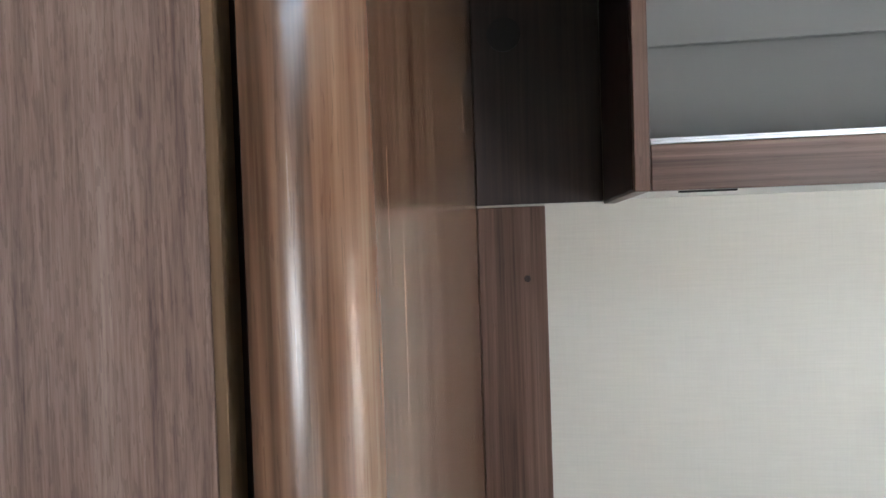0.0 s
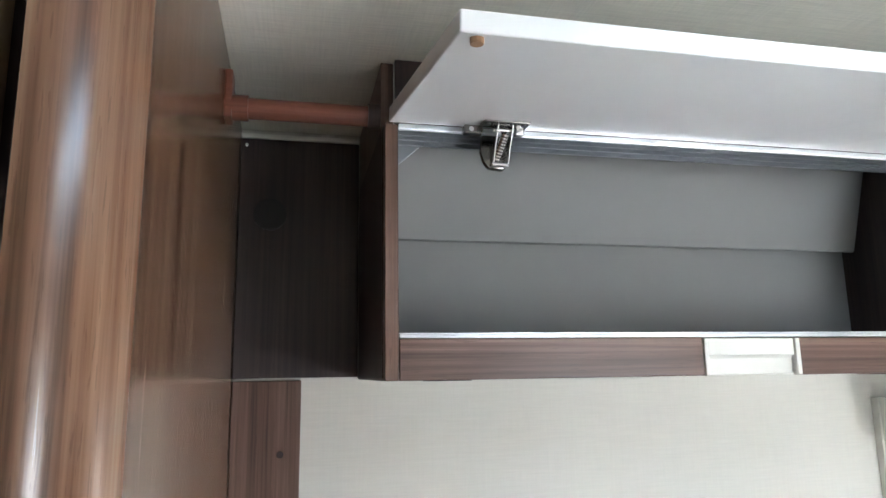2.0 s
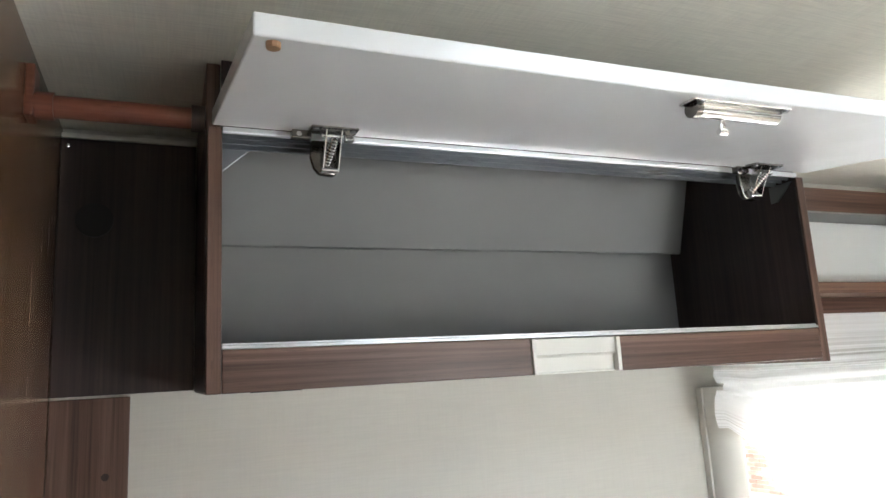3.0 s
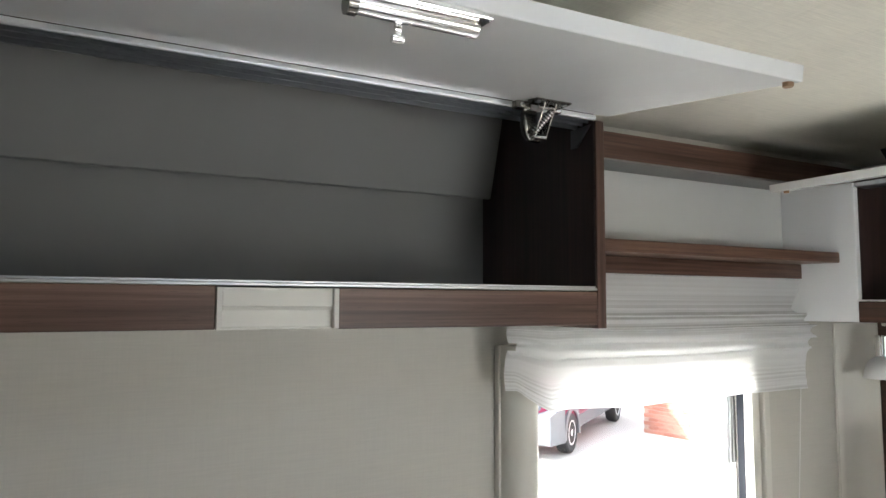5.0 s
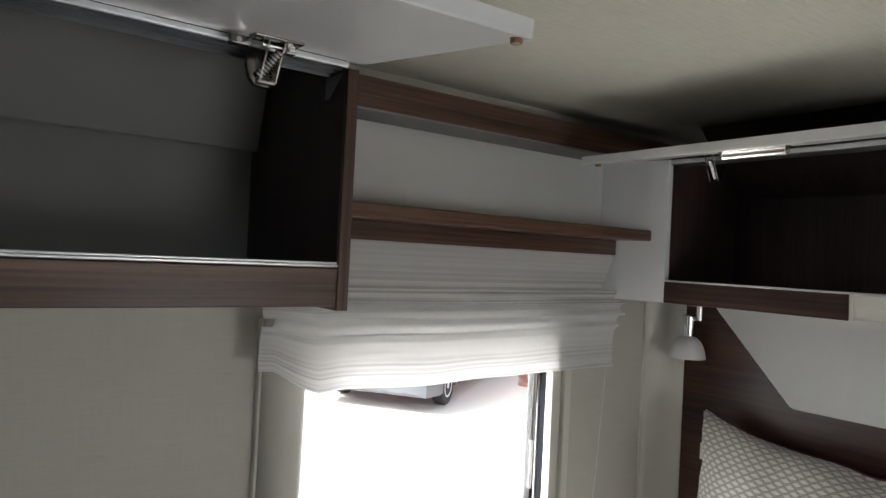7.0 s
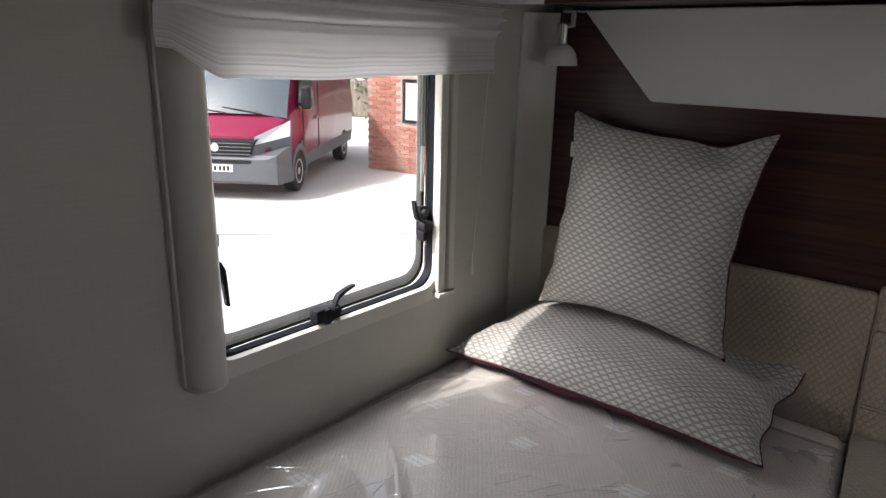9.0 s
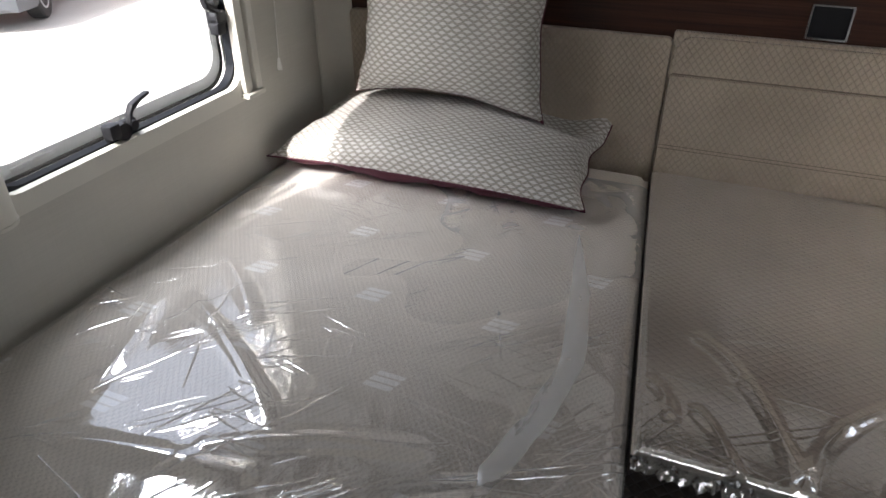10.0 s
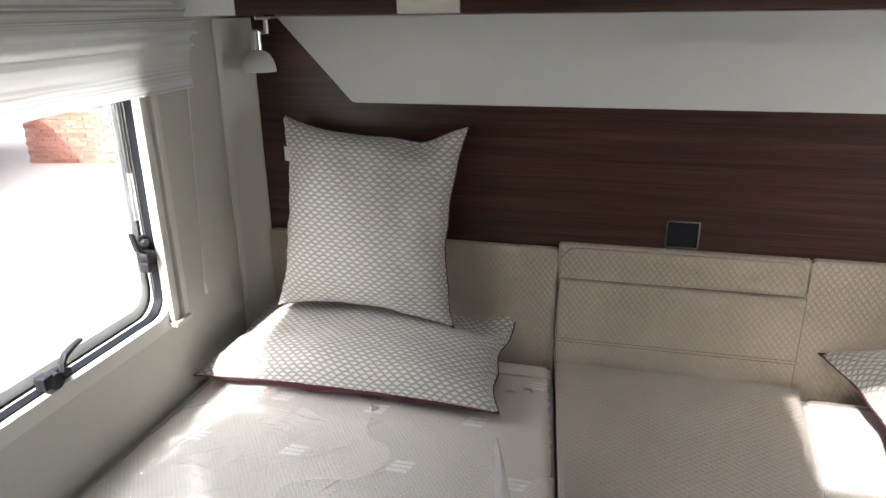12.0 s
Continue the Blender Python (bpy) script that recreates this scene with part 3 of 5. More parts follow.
structure("trim_corner", prism(outline, 2, 0.60, 1.585, 0.0), CREAM, "cream upright corner moulding", "moulding", smooth=50)
structure("trim_cable_cover", box(2.046, 2.0505, 1.0535, 1.0595, 0.62, 1.58, 0.0012), CREAM, "slim cream upright joint strip", "trim")

# walnut strip and dark filler between wardrobe and locker
structure("trim_wall_strip", box(-0.018, 0.080, 1.050, 1.0595, 0.62, 1.6025, 0.0012), WOOD_V, "walnut strip on the wall beside the wardrobe", "trim")
filler = thing("filler_panel", (0.07, 1.05, 1.609), "dark laminate filler panel between wardrobe and locker", "panel")
part("board", box(-0.018, 0.162, 1.046, 1.0592, 1.606, 1.9690, 0.001), WOOD_DARK, filler)
part("cover_cap", lathe([(0.0245, 0), (0.0245, 0.0012), (0.022, 0.002)], (0.028, 1.046, 1.850), 32, m=pose(0, 0, 0, 90)), CAP_M, filler, "round dark cover cap")
part("top_strip", box(-0.018, 0.162, 1.043, 1.0592, 1.9695, 1.9765, 0.001), CREAM, filler, "pale strip along its top")
part("screw", lathe([(0.0028, 0), (0.0028, 0.001), (0.0015, 0.0016)], (-0.010, 1.046, 1.958), 12, m=pose(0, 0, 0, 90)), CHROME, filler, "small bright screw")
part("knot", lathe([(0.005, 0), (0.004, 0.0006)], (0.052, 1.0499, 1.498), 16, m=pose(0, 0, 0, 90)), WOOD_DARK, filler, "small round cap in the strip")

# ---------------------------------------------------------------- wardrobe
wardrobe = thing("wardrobe", (-0.4, 0.7, 0.0), "tall walnut wardrobe with a rounded glossy corner post", "wardrobe")
outline = [(-0.059, 0.346)] + [(-0.059 + 0.046 * math.sin(radians(a)), 0.346 + 0.060 * (1 - math.cos(radians(a)))) for a in range(10, 91, 8)] + [(-0.0145, 0.55), (-0.0185, 1.058), (-0.030, 1.058), (-0.028, 0.43), (-0.041, 0.385), (-0.059, 0.368)]
part("corner_post", prism(outline, 2, 0.0, 1.986), WOOD_POST, wardrobe, "glossy rounded walnut corner post", smooth=40)
part("carcass", box(-1.0, -0.0305, 0.388, 1.058, 0.0, 1.986, 0.001), WOOD_DARK, wardrobe)
door = part("door", box(-0.60, -0.0850, 0.3635, 0.383, 0.08, 1.95, 0.0015), WOOD_DOOR, wardrobe, "walnut door with tan edging")
part("edging", box(-0.0848, -0.0785, 0.3645, 0.3826, 0.08, 1.95, 0.0006), EDGE_TAN, door, "tan edge band")
part("door", box(-0.998, -0.606, 0.3635, 0.383, 0.08, 1.95, 0.0015), WOOD_DOOR, wardrobe)

# clothes rail between wardrobe and locker
rail = thing("hanging_rail", (0.07, 0.79, 1.91), "red-brown wooden rail between wardrobe and locker side", "rail")
part("rod", rod((0.000, 0.79, 1.9155), (0.152, 0.79, 1.9155), 0.0125, 24), WOOD_ROD, rail, smooth=40)
part("socket", rod((-0.0165, 0.79, 1.9155), (0.010, 0.79, 1.9155), 0.0152, 24), WOOD_ROD, rail, "round end socket", smooth=40)
part("socket", rod((0.148, 0.79, 1.9155), (0.1625, 0.79, 1.9155), 0.0152, 24), WOOD_DARK, rail, "round end socket", smooth=40)
part("bracket", box(-0.0165, -0.0075, 0.775, 0.805, 1.899, 1.957, 0.002), WOOD_ROD, rail, "flat wall bracket")

# ---------------------------------------------------------------- overhead locker on the side wall
LX0, LX1, LY, LZ0, LZ1 = 0.164, 1.067, 0.751, 1.602, 1.893
locker = thing("overhead_locker", (0.617, 0.9, LZ0), "walnut overhead locker with its white flap open", "cabinet")
side = [(LY, LZ0), (1.0585, LZ0), (1.0585, 1.9865), (0.79, 1.9865), (0.79, LZ1), (LY, LZ1)]
part("side_panel", prism(side, 0, LX0, LX0 + 0.0155, 0.0012), WOOD_V, locker)
lining = part("side_lining", box(LX0 - 0.0012, LX0 - 0.0002, LY + 0.012, 1.045, LZ0 + 0.003, LZ1, 0), WOOD_DARK, locker, "dark outer face")
side_r = [(LY, LZ0 - 0.006), (1.0585, LZ0 - 0.006), (1.0585, 1.9865), (0.84, 1.9865), (LY + 0.04, LZ1), (LY, LZ1 - 0.006)]
part("side_panel", prism(side_r, 0, LX1 - 0.0155, LX1, 0.0012), WOOD_V, locker)
part("side_lining", box(LX1 - 0.0167, LX1 - 0.0157, LY + 0.003, 1.0575, LZ0 + 0.05, 1.975, 0), WOOD_DARK, locker, "dark inner face")
part("bottom_board", box(LX0 + 0.016, LX1 - 0.016, LY + 0.016, 1.058, LZ0 + 0.006, LZ0 + 0.018, 0.001), WHITE_MAT, locker, "pale underside board")
part("shelf_board", box(LX0 + 0.016, LX1 - 0.016, LY + 0.018, 1.056, LZ0 + 0.036, LZ0 + 0.046, 0), GREY_BACK, locker)
part("back_panel", box(LX0 + 0.016, LX1 - 0.016, 1.0555, 1.0590, LZ0 + 0.046, 1.89, 0), GREY_BACK, locker, "grey lower back lining")
up = [(1.024, 1.8135), (1.0285, 1.8115), (1.052, 1.9855), (0.975, 1.9855), (0.975, 1.975)]
part("upper_back", prism(up, 0, LX0 + 0.017, LX1 - 0.020, 0), GREY_BACK, locker, "sloping upper grey lining")
HX0, HX1 = 0.549, 0.680
part("front_rail", box(LX0 + 0.016, HX0 - 0.0006, LY, LY + 0.016, LZ0, LZ0 + 0.0455, 0.0012), WOOD_X, locker)
part("front_rail", box(HX1 + 0.0006, LX1 - 0.016, LY, LY + 0.016, LZ0 - 0.001, LZ0 + 0.0445, 0.0012), WOOD_X, locker)
part("rail_edge", box(LX0 + 0.016, LX1 - 0.016, LY - 0.0006, LY + 0.0165, LZ0 + 0.0458, LZ0 + 0.0490, 0.0008), ALU, locker, "bright metal edge strip")
part("rail_edge", box(LX0 + 0.016, LX1 - 0.016, LY + 0.0025, LY + 0.0165, LZ0 + 0.0492, LZ0 + 0.0520, 0.0008), ALU, locker)


def pull(parent, place):
    """White recessed finger pull, 131 mm long, built about its own middle: front towards -y."""
    bmh = box(-0.0655, -0.0600, -0.002, 0.016, 0.0, 0.0445, 0.001)
    box(0.0595, 0.0655, -0.004, 0.016, 0.0, 0.0445, 0.001, bm=bmh)
    box(-0.0600, 0.0595, -0.0005, 0.004, 0.0235, 0.0445, 0.0012, bm=bmh)
    prism([(0.0065, 0.0), (0.0165, 0.0), (0.0165, 0.0445), (0.004, 0.0445), (0.004, 0.0235), (0.0055, 0.020)], 0, -0.0600, 0.0595, 0, bm=bmh)
    box(-0.0600, 0.0595, 0.004, 0.0165, 0.0, 0.0028, 0.0008, bm=bmh)
    bmh.transform(place)
    return part("handle", bmh, CREAM, parent, "white recessed finger pull")


pull(locker, pose((HX0 + HX1) / 2, LY, LZ0 - 0.0004))
# profile and brackets behind the hinge line
outline = [(LY - 0.0026, 1.8880), (LY - 0.0026, 1.8930), (LY + 0.0030, 1.8930), (LY + 0.0030, 1.8872), (LY + 0.0022, 1.8862), (LY - 0.0016, 1.8862)]
part("hinge_lip", prism(outline, 0, LX0 + 0.016, LX1 - 0.016), ALU_PALE, locker, "pale aluminium lip along the flap")
outline = [(LY + 0.0032, 1.8905), (LY + 0.0032, 1.8920), (LY + 0.0400, 1.8920), (LY + 0.0400, 1.8815), (LY + 0.0372, 1.8815), (LY + 0.0372, 1.8870), (LY + 0.0282, 1.8890), (LY + 0.0282, 1.8840),
           (LY + 0.0254, 1.8840), (LY + 0.0254, 1.8895), (LY + 0.0158, 1.8905), (LY + 0.0158, 1.8856), (LY + 0.0130, 1.8856), (LY + 0.0130, 1.8905)]
part("hinge_profile", prism(outline, 0, LX0 + 0.016, LX1 - 0.016), PROFILE, locker, "grooved aluminium profile along the top")
part("top_board", box(LX0 + 0.016, LX1 - 0.016, LY + 0.004, LY + 0.033, 1.8925, 1.9050, 0), WOOD_DARK, locker)
# Unseen board, added to keep room light above the flap off the lining.
part("top_light_block", box(LX0 + 0.016, LX1 - 0.016, LY + 0.0285, LY + 0.0330, 1.9052, 1.9865, 0), WOOD_DARK, locker)
part("bracket", prism([(LX0 + 0.0160, 1.8850), (LX0 + 0.0520, 1.8850), (LX0 + 0.0470, 1.8800), (LX0 + 0.0160, 1.8520)], 1, LY + 0.0405, LY + 0.0425, 0.0006), PROFILE, locker, "small grey corner bracket")
part("bracket", prism([(LY + 0.006, 1.8820), (LY + 0.05, 1.8820), (LY + 0.05, 1.8550), (LY + 0.036, 1.8550)], 0, LX1 - 0.0195, LX1 - 0.017), STEEL_DARK, locker, "small dark corner bracket")

# the flap, hinged at the top and swung up
FY0, FZ0, FY1, FZ1 = 0.748, 1.8935, 0.4535, 1.8565
along = Vector((0, FY1 - FY0, FZ1 - FZ0)).normalized()
upn = Vector((0, -along.z, along.y))
upn = upn if upn.z > 0 else -upn
FLAP = 0.297


def flap_co(d, h):
    q = Vector((0, FY0, FZ0)) + along * d + upn * h
    return (q.y, q.z)


def skew(bm_):
    """The flap hangs a little askew: its free edge sits lower and further in at one end and sags in the middle."""
    for v in bm_.verts:
        far = min(1.0, max(0.0, (FY0 - v.co.y) / (FY0 - FY1)))
        k = 1 - min(1.0, max(0.0, (v.co.x - LX0) / (LX1 - LX0)))
        v.co.z -= far * (0.0055 * k + 0.011 * k * (1 - k))
        v.co.x += far * 0.011 * k
    return bm_


def flap_prism():
    """The flap board, cut across its length so that it can sag."""
    made = prism([flap_co(0, 0), flap_co(FLAP, 0), flap_co(FLAP, 0.0175), flap_co(0, 0.0175)], 0, LX0 + 0.004, LX1 + 0.004, 0.0016)
    for i in range(1, 8):
        x = LX0 + 0.004 + (LX1 - LX0) * i / 8
        bmesh.ops.bisect_plane(made, geom=made.verts[:] + made.edges[:] + made.faces[:], plane_co=(x, 0, 0), plane_no=(1, 0, 0))
    return skew(made)


flap = part("flap", flap_prism(), WHITE, locker, "white lacquered flap standing open")
for px in (LX0 + 0.020, LX1 - 0.006):
    y, z = flap_co(FLAP - 0.010, 0)
    part("bumper", skew(lathe([(0.0050, -0.0050), (0.0056, -0.004), (0.0056, 0.001)], (px, y, z), 10)), PEG, flap, "small brown bumper peg")


def spring_hinge(parent, hx, lean):
    """Nickel lift hinge: plate on the flap, folded arm with spring, cup on the cabinet."""
    y, z = flap_co(0.034, -0.0008)
    hinge = part("hinge", box(hx - 0.027, hx + 0.027, y - 0.010, y + 0.012, z - 0.0030, z + 0.0035, 0.0012), NICKEL, parent, "nickel spring hinge")
    for sx in (-0.021, 0.021):
        part("screw", lathe([(0.0035, -0.0014), (0.0035, 0), (0.002, 0.001)], (hx + sx, y - 0.002, z - 0.0028), 12), STEEL_DARK, hinge)
    for sx in (-0.0095, 0.0080):
        o = [(y - 0.004, z), (y + 0.012, z), (y + 0.030, z - 0.0246), (y + 0.030, z - 0.0426), (y + 0.022, z - 0.0443), (y + 0.012, z - 0.0246)]
        part("arm", prism(o, 0, hx + sx, hx + sx + 0.0018, 0.0004), CHROME, hinge, "bright folded arm")
    part("spring", rod((hx - 0.002 + lean * 0.010, y + 0.006, z - 0.010), (hx - 0.002 - lean * 0.008, y + 0.024, z - 0.0361), 0.0046, 16), NICKEL, hinge, "coil spring", smooth=40)
    a, c = Vector((hx - 0.002 + lean * 0.010, y + 0.006, z - 0.010)), Vector((hx - 0.002 - lean * 0.008, y + 0.024, z - 0.0361))
    coil = None
    for i in range(9):
        p0 = a.lerp(c, (i + 0.3) / 9)
        coil = rod(p0, p0 + (c - a) * 0.05, 0.0053, 12, bm=coil)
    part("coil", coil, CHROME, hinge, "turns of the spring", smooth=40)
    part("foot", box(hx - 0.011, hx + 0.010, y + 0.020, y + 0.0300, z - 0.0443, z - 0.0395, 0.002), CHROME, hinge)
    part("pin", rod((hx - 0.013, y + 0.008, z - 0.006), (hx + 0.012, y + 0.008, z - 0.006), 0.0026, 10), CHROME, hinge, smooth=40)
    o = [(hx - 0.020, z - 0.004), (hx - 0.0215, z - 0.0246), (hx - 0.018, z - 0.0377), (hx - 0.012, z - 0.0450), (hx + 0.006, z - 0.0466), (hx + 0.0105, z - 0.0410), (hx + 0.012, z - 0.004)]
    part("cup", prism(o, 1, y + 0.030, y + 0.040, 0.003), NICKEL, hinge, smooth=30)
    mount = part("mounting", box(hx - 0.046, hx - 0.024, y + 0.008, y + 0.020, z - 0.011, z - 0.001, 0.0015), NICKEL, hinge)
    part("screw", rod((hx - 0.038, y + 0.0075, z - 0.0065), (hx - 0.038, y + 0.0095, z - 0.0065), 0.0030, 12), CHROME, mount)
    part("mounting", box(hx + 0.015, hx + 0.026, y + 0.010, y + 0.020, z - 0.0095, z - 0.002, 0.0015), CHROME, hinge)
    return hinge


spring_hinge(locker, 0.297, 0.4)
spring_hinge(locker, 0.947, 0.9)
# latch on the flap
ly, lz = flap_co(0.276, 0)
latch = part("latch", skew(box(0.576, 0.702, ly - 0.011, ly + 0.011, lz - 0.0025, lz + 0.0012, 0.001)), CHROME, flap, "bright metal latch on the flap")
part("barrel", skew(rod((0.592, ly + 0.004, lz - 0.0062), (0.694, ly + 0.004, lz - 0.0062), 0.0078, 24)), CHROME, latch, "half-round latch barrel", smooth=40)
part("end_cap", skew(rod((0.584, ly + 0.004, lz - 0.0066), (0.5918, ly + 0.004, lz - 0.0066), 0.0090, 24)), NICKEL, latch, "dark round end of the barrel", smooth=40)
part("hook", skew(box(0.626, 0.6325, ly + 0.010, ly + 0.0125, lz - 0.024, lz - 0.006, 0.001)), CHROME, latch)
part("hook", skew(rod((0.6245, ly + 0.0125, lz - 0.0235), (0.634, ly + 0.0125, lz - 0.0235), 0.0034, 12)), CHROME, latch, smooth=40)
for sx in (0.587, 0.6975):
    part("screw", skew(lathe([(0.0030, -0.0016), (0.0034, -0.0006), (0.0034, 0.0)], (sx, ly - 0.006, lz - 0.0024), 12)), STEEL_DARK, latch)
for sx in (0.212, 0.835):
    part("vent_slot", box(sx, sx + 0.056, LY + 0.028, LY + 0.036, LZ0 - 0.0012, LZ0 + 0.0062, 0.0005), BLACK, locker, "thin dark slot in the underside")

# ---------------------------------------------------------------- shelf niche over the window
shelf = thing("window_shelf", (1.5, 1.0, 1.687), "walnut shelf over the window with a lower batten", "shelf")
part("shelf_board", box(LX1 + 0.0005, 1.9115, 0.943, 1.0585, 1.7225, 1.7460, 0.003, 3), WOOD_X, shelf)
part("batten", box(LX1 + 0.0005, 1.8890, 1.019, 1.0490, 1.6890, 1.7220, 0.0015), WOOD_X, shelf)
part("back_board", box(LX1 + 0.0005, 1.9125, 1.0570, 1.0595, 1.7465, 1.8960, 0), WHITE_MAT, shelf, "cream board behind the shelf")
structure("trim_cornice", prism([(0.995, 1.9050), (0.995, 1.9560), (1.0575, 1.9560), (1.0575, 1.9020), (1.010, 1.9050)], 0, LX1 + 0.0005, 2.19, 0.001), WOOD_X, "walnut cornice under the ceiling", "cornice")
structure("trim_cornice_soffit", prism([(0.997, 1.9015), (0.997, 1.9045), (1.0560, 1.8998), (1.0560, 1.8965)], 0, LX1 + 0.0005, 1.9125), GREY_BACK, "grey underside of the cornice", "cornice")

# ---------------------------------------------------------------- rear overhead locker
RX = 1.913
rear = thing("rear_locker", (2.06, 0.0, 1.5920), "walnut rear overhead locker with white end panel and open flap", "cabinet")
part("end_panel", prism([(RX - 0.043, 1.0568), (RX, 0.9115), (RX + 0.016, 0.9115), (RX - 0.027, 1.0568)], 2, 1.5920, 1.8985, 0.0018), WHITE, rear, "white end panel")
part("end_return", box(RX + 0.0162, 2.187, 0.9115, 0.9235, 1.5920, 1.8985, 0), WOOD_DARK, rear)
part("bottom_board", box(RX + 0.0160, 2.187, -1.10, 0.9113, 1.5960, 1.6100, 0.001), WOOD_DARK, rear)
part("back_panel", box(2.180, 2.187, -1.10, 0.911, 1.6100, 1.985, 0), WOOD_DARK, rear)
part("top_slope", prism([(2.179, 1.835), (2.179, 1.985), (2.02, 1.985), (2.02, 1.985)], 1, -1.10, 0.911, 0), WOOD_DARK, rear)
part("partition", box(RX + 0.020, 2.179, 0.352, 0.366, 1.6100, 1.985, 0.001), WOOD_V, rear)
part("top_board", box(RX + 0.004, 2.02, -1.10, 0.9113, 1.8985, 1.912, 0), WOOD_DARK, rear)
part("front_rail", box(RX - 0.001, RX + 0.015, 0.5435, 0.911, 1.5920, 1.6370, 0.0012), WOOD_Y, rear)
part("front_rail", box(RX - 0.001, RX + 0.015, -1.10, 0.4105, 1.5920, 1.6370, 0.0012), WOOD_Y, rear)
part("rail_edge", box(RX - 0.0016, RX + 0.016, -1.10, 0.911, 1.6373, 1.6410, 0.0008), ALU, rear, "bright metal edge strip")
pull(rear, pose(RX - 0.001, 0.477, 1.5922, 0, 0, -90))
part("strip_lamp", box(RX + 0.02, RX + 0.036, -0.115, 0.015, 1.5905, 1.5965, 0.001), STEEL_DARK, rear, "slim dark strip under the rail")
RF0, RFZ0, RF1, RFZ1 = 1.911, 1.9000, 1.664, 1.8580
ra = Vector((RF1 - RF0, 0, RFZ1 - RFZ0)).normalized()
rn = Vector((-ra.z, 0, ra.x))
rn = rn if rn.z > 0 else -rn


def rflap_co(d, h):
    q = Vector((RF0, 0, RFZ0)) + ra * d + rn * h
    return (q.x, q.z)


FL = 0.252
o = [rflap_co(0, 0), rflap_co(FL, 0), rflap_co(FL, 0.0165), rflap_co(0, 0.0165)]
rflap = part("flap", prism(o, 1, 0.352, 0.932, 0.0016), WHITE, rear, "white lacquered flap standing open")
x, z = rflap_co(FL - 0.022, 0)
part("bumper", lathe([(0.0050, -0.0050), (0.0056, -0.004), (0.0056, 0.001)], (x, 0.910, z), 10), PEG, rflap, "small brown bumper peg")
part("hinge_profile", box(RX + 0.004, RX + 0.050, 0.366, 0.911, 1.888, 1.898, 0.001), ALU, rear)
for hy in (0.80,):
    x, z = rflap_co(0.03, 0)
    hg = part("hinge", box(x - 0.012, x + 0.012, hy - 0.026, hy + 0.026, z - 0.003, z + 0.001, 0.001), CHROME, rear, "nickel spring hinge")
    part("arm", prism([(x, z), (x + 0.016, z), (x + 0.036, z - 0.03), (x + 0.034, z - 0.050), (x + 0.024, z - 0.05), (x + 0.014, z - 0.03)], 1, hy - 0.010, hy - 0.008), CHROME, hg)
    part("arm", prism([(x, z), (x + 0.016, z), (x + 0.036, z - 0.03), (x + 0.034, z - 0.050), (x + 0.024, z - 0.05), (x + 0.014, z - 0.03)], 1, hy + 0.008, hy + 0.010), CHROME, hg)
    part("spring", rod((x + 0.006, hy, z - 0.010), (x + 0.028, hy, z - 0.044), 0.0044, 14), CHROME, hg, smooth=40)
x, z = rflap_co(0.19, 0)
rl = part("latch", box(x - 0.011, x + 0.011, 0.56, 0.68, z - 0.0025, z + 0.001, 0.001), CHROME, rflap, "bright metal latch on the flap")
part("barrel", rod((x + 0.003, 0.565, z - 0.008), (x + 0.003, 0.672, z - 0.008), 0.008, 20), CHROME, rl, smooth=40)

# reading lamp under the rear locker
lamp = thing("reading_lamp", (2.076, 0.957, 1.4595), "chrome spot lamp with a frosted glass shade under the locker", "lamp")
part("base", box(2.055, 2.095, 0.908, 0.948, 1.5805, 1.5918, 0.004, 3), CHROME, lamp)
part("stem", rod((2.075, 0.928, 1.5495), (2.075, 0.928, 1.5820), 0.0065, 16), CHROME, lamp, smooth=40)
body_ = part("body", lathe([(0.010, 0), (0.0165, 0.002), (0.0165, 0.046), (0.013, 0.050)], (2.076, 0.957, 1.5095), 28), CHROME, lamp, "chrome barrel", smooth=40)
part("joint", rod((2.075, 0.926, 1.5545), (2.076, 0.949, 1.5495), 0.0055, 12), CHROME, lamp, smooth=40)
part("shade", lathe([(0.040, 0.0), (0.042, 0.0), (0.0405, 0.012), (0.036, 0.028), (0.029, 0.040), (0.019, 0.048), (0.012, 0.050), (0.010, 0.048), (0.018, 0.045), (0.028, 0.037), (0.035, 0.026), (0.0385, 0.012)], (2.076, 0.957, 1.4595), 36), FROST, lamp, "frosted white glass shade", smooth=50)

# ---------------------------------------------------------------- window
win = tagged(new("window_1"), "hinged caravan window in a cream frame, seen below a raised blind", "window", kind="structure")
win.location = (1.43, WALL_Y, 0.93)
R = 0.065
fo, fi = rounded_rect(1.086, 1.766, 0.920, 1.555, 0.03), rounded_rect(1.132, 1.7235, 0.9535, 1.515, 0.045)
part("window_frame", ring_frame(fo, fi, 1, 1.043, 1.0595), CREAM, win, "cream inner frame", smooth=40)
go, gi = rounded_rect(1.128, 1.7395, 0.9465, 1.518, 0.058), rounded_rect(1.140, 1.7240, 0.9570, 1.506, 0.056)
part("gasket", ring_frame(go, gi, 1, 1.0602, 1.080), RUBBER, win, "black rubber seal", smooth=40)
po, pi_ = rounded_rect(1.1285, 1.7390, 0.9470, 1.517, 0.058), rounded_rect(1.148, 1.7180, 0.9660, 1.500, 0.05)
part("outer_seal", ring_frame(po, pi_, 1, 1.1015, 1.1090), BLACK, win, "black edge of the acrylic pane", smooth=40)
do, di = rounded_rect(1.140, 1.7240, 0.9570, 1.506, 0.056), rounded_rect(1.158, 1.7065, 0.9790, 1.491, 0.05)
part("dot_border", ring_frame(do, di, 1, 1.0965, 1.0985), FRIT, win, "pale dotted border print", smooth=40)
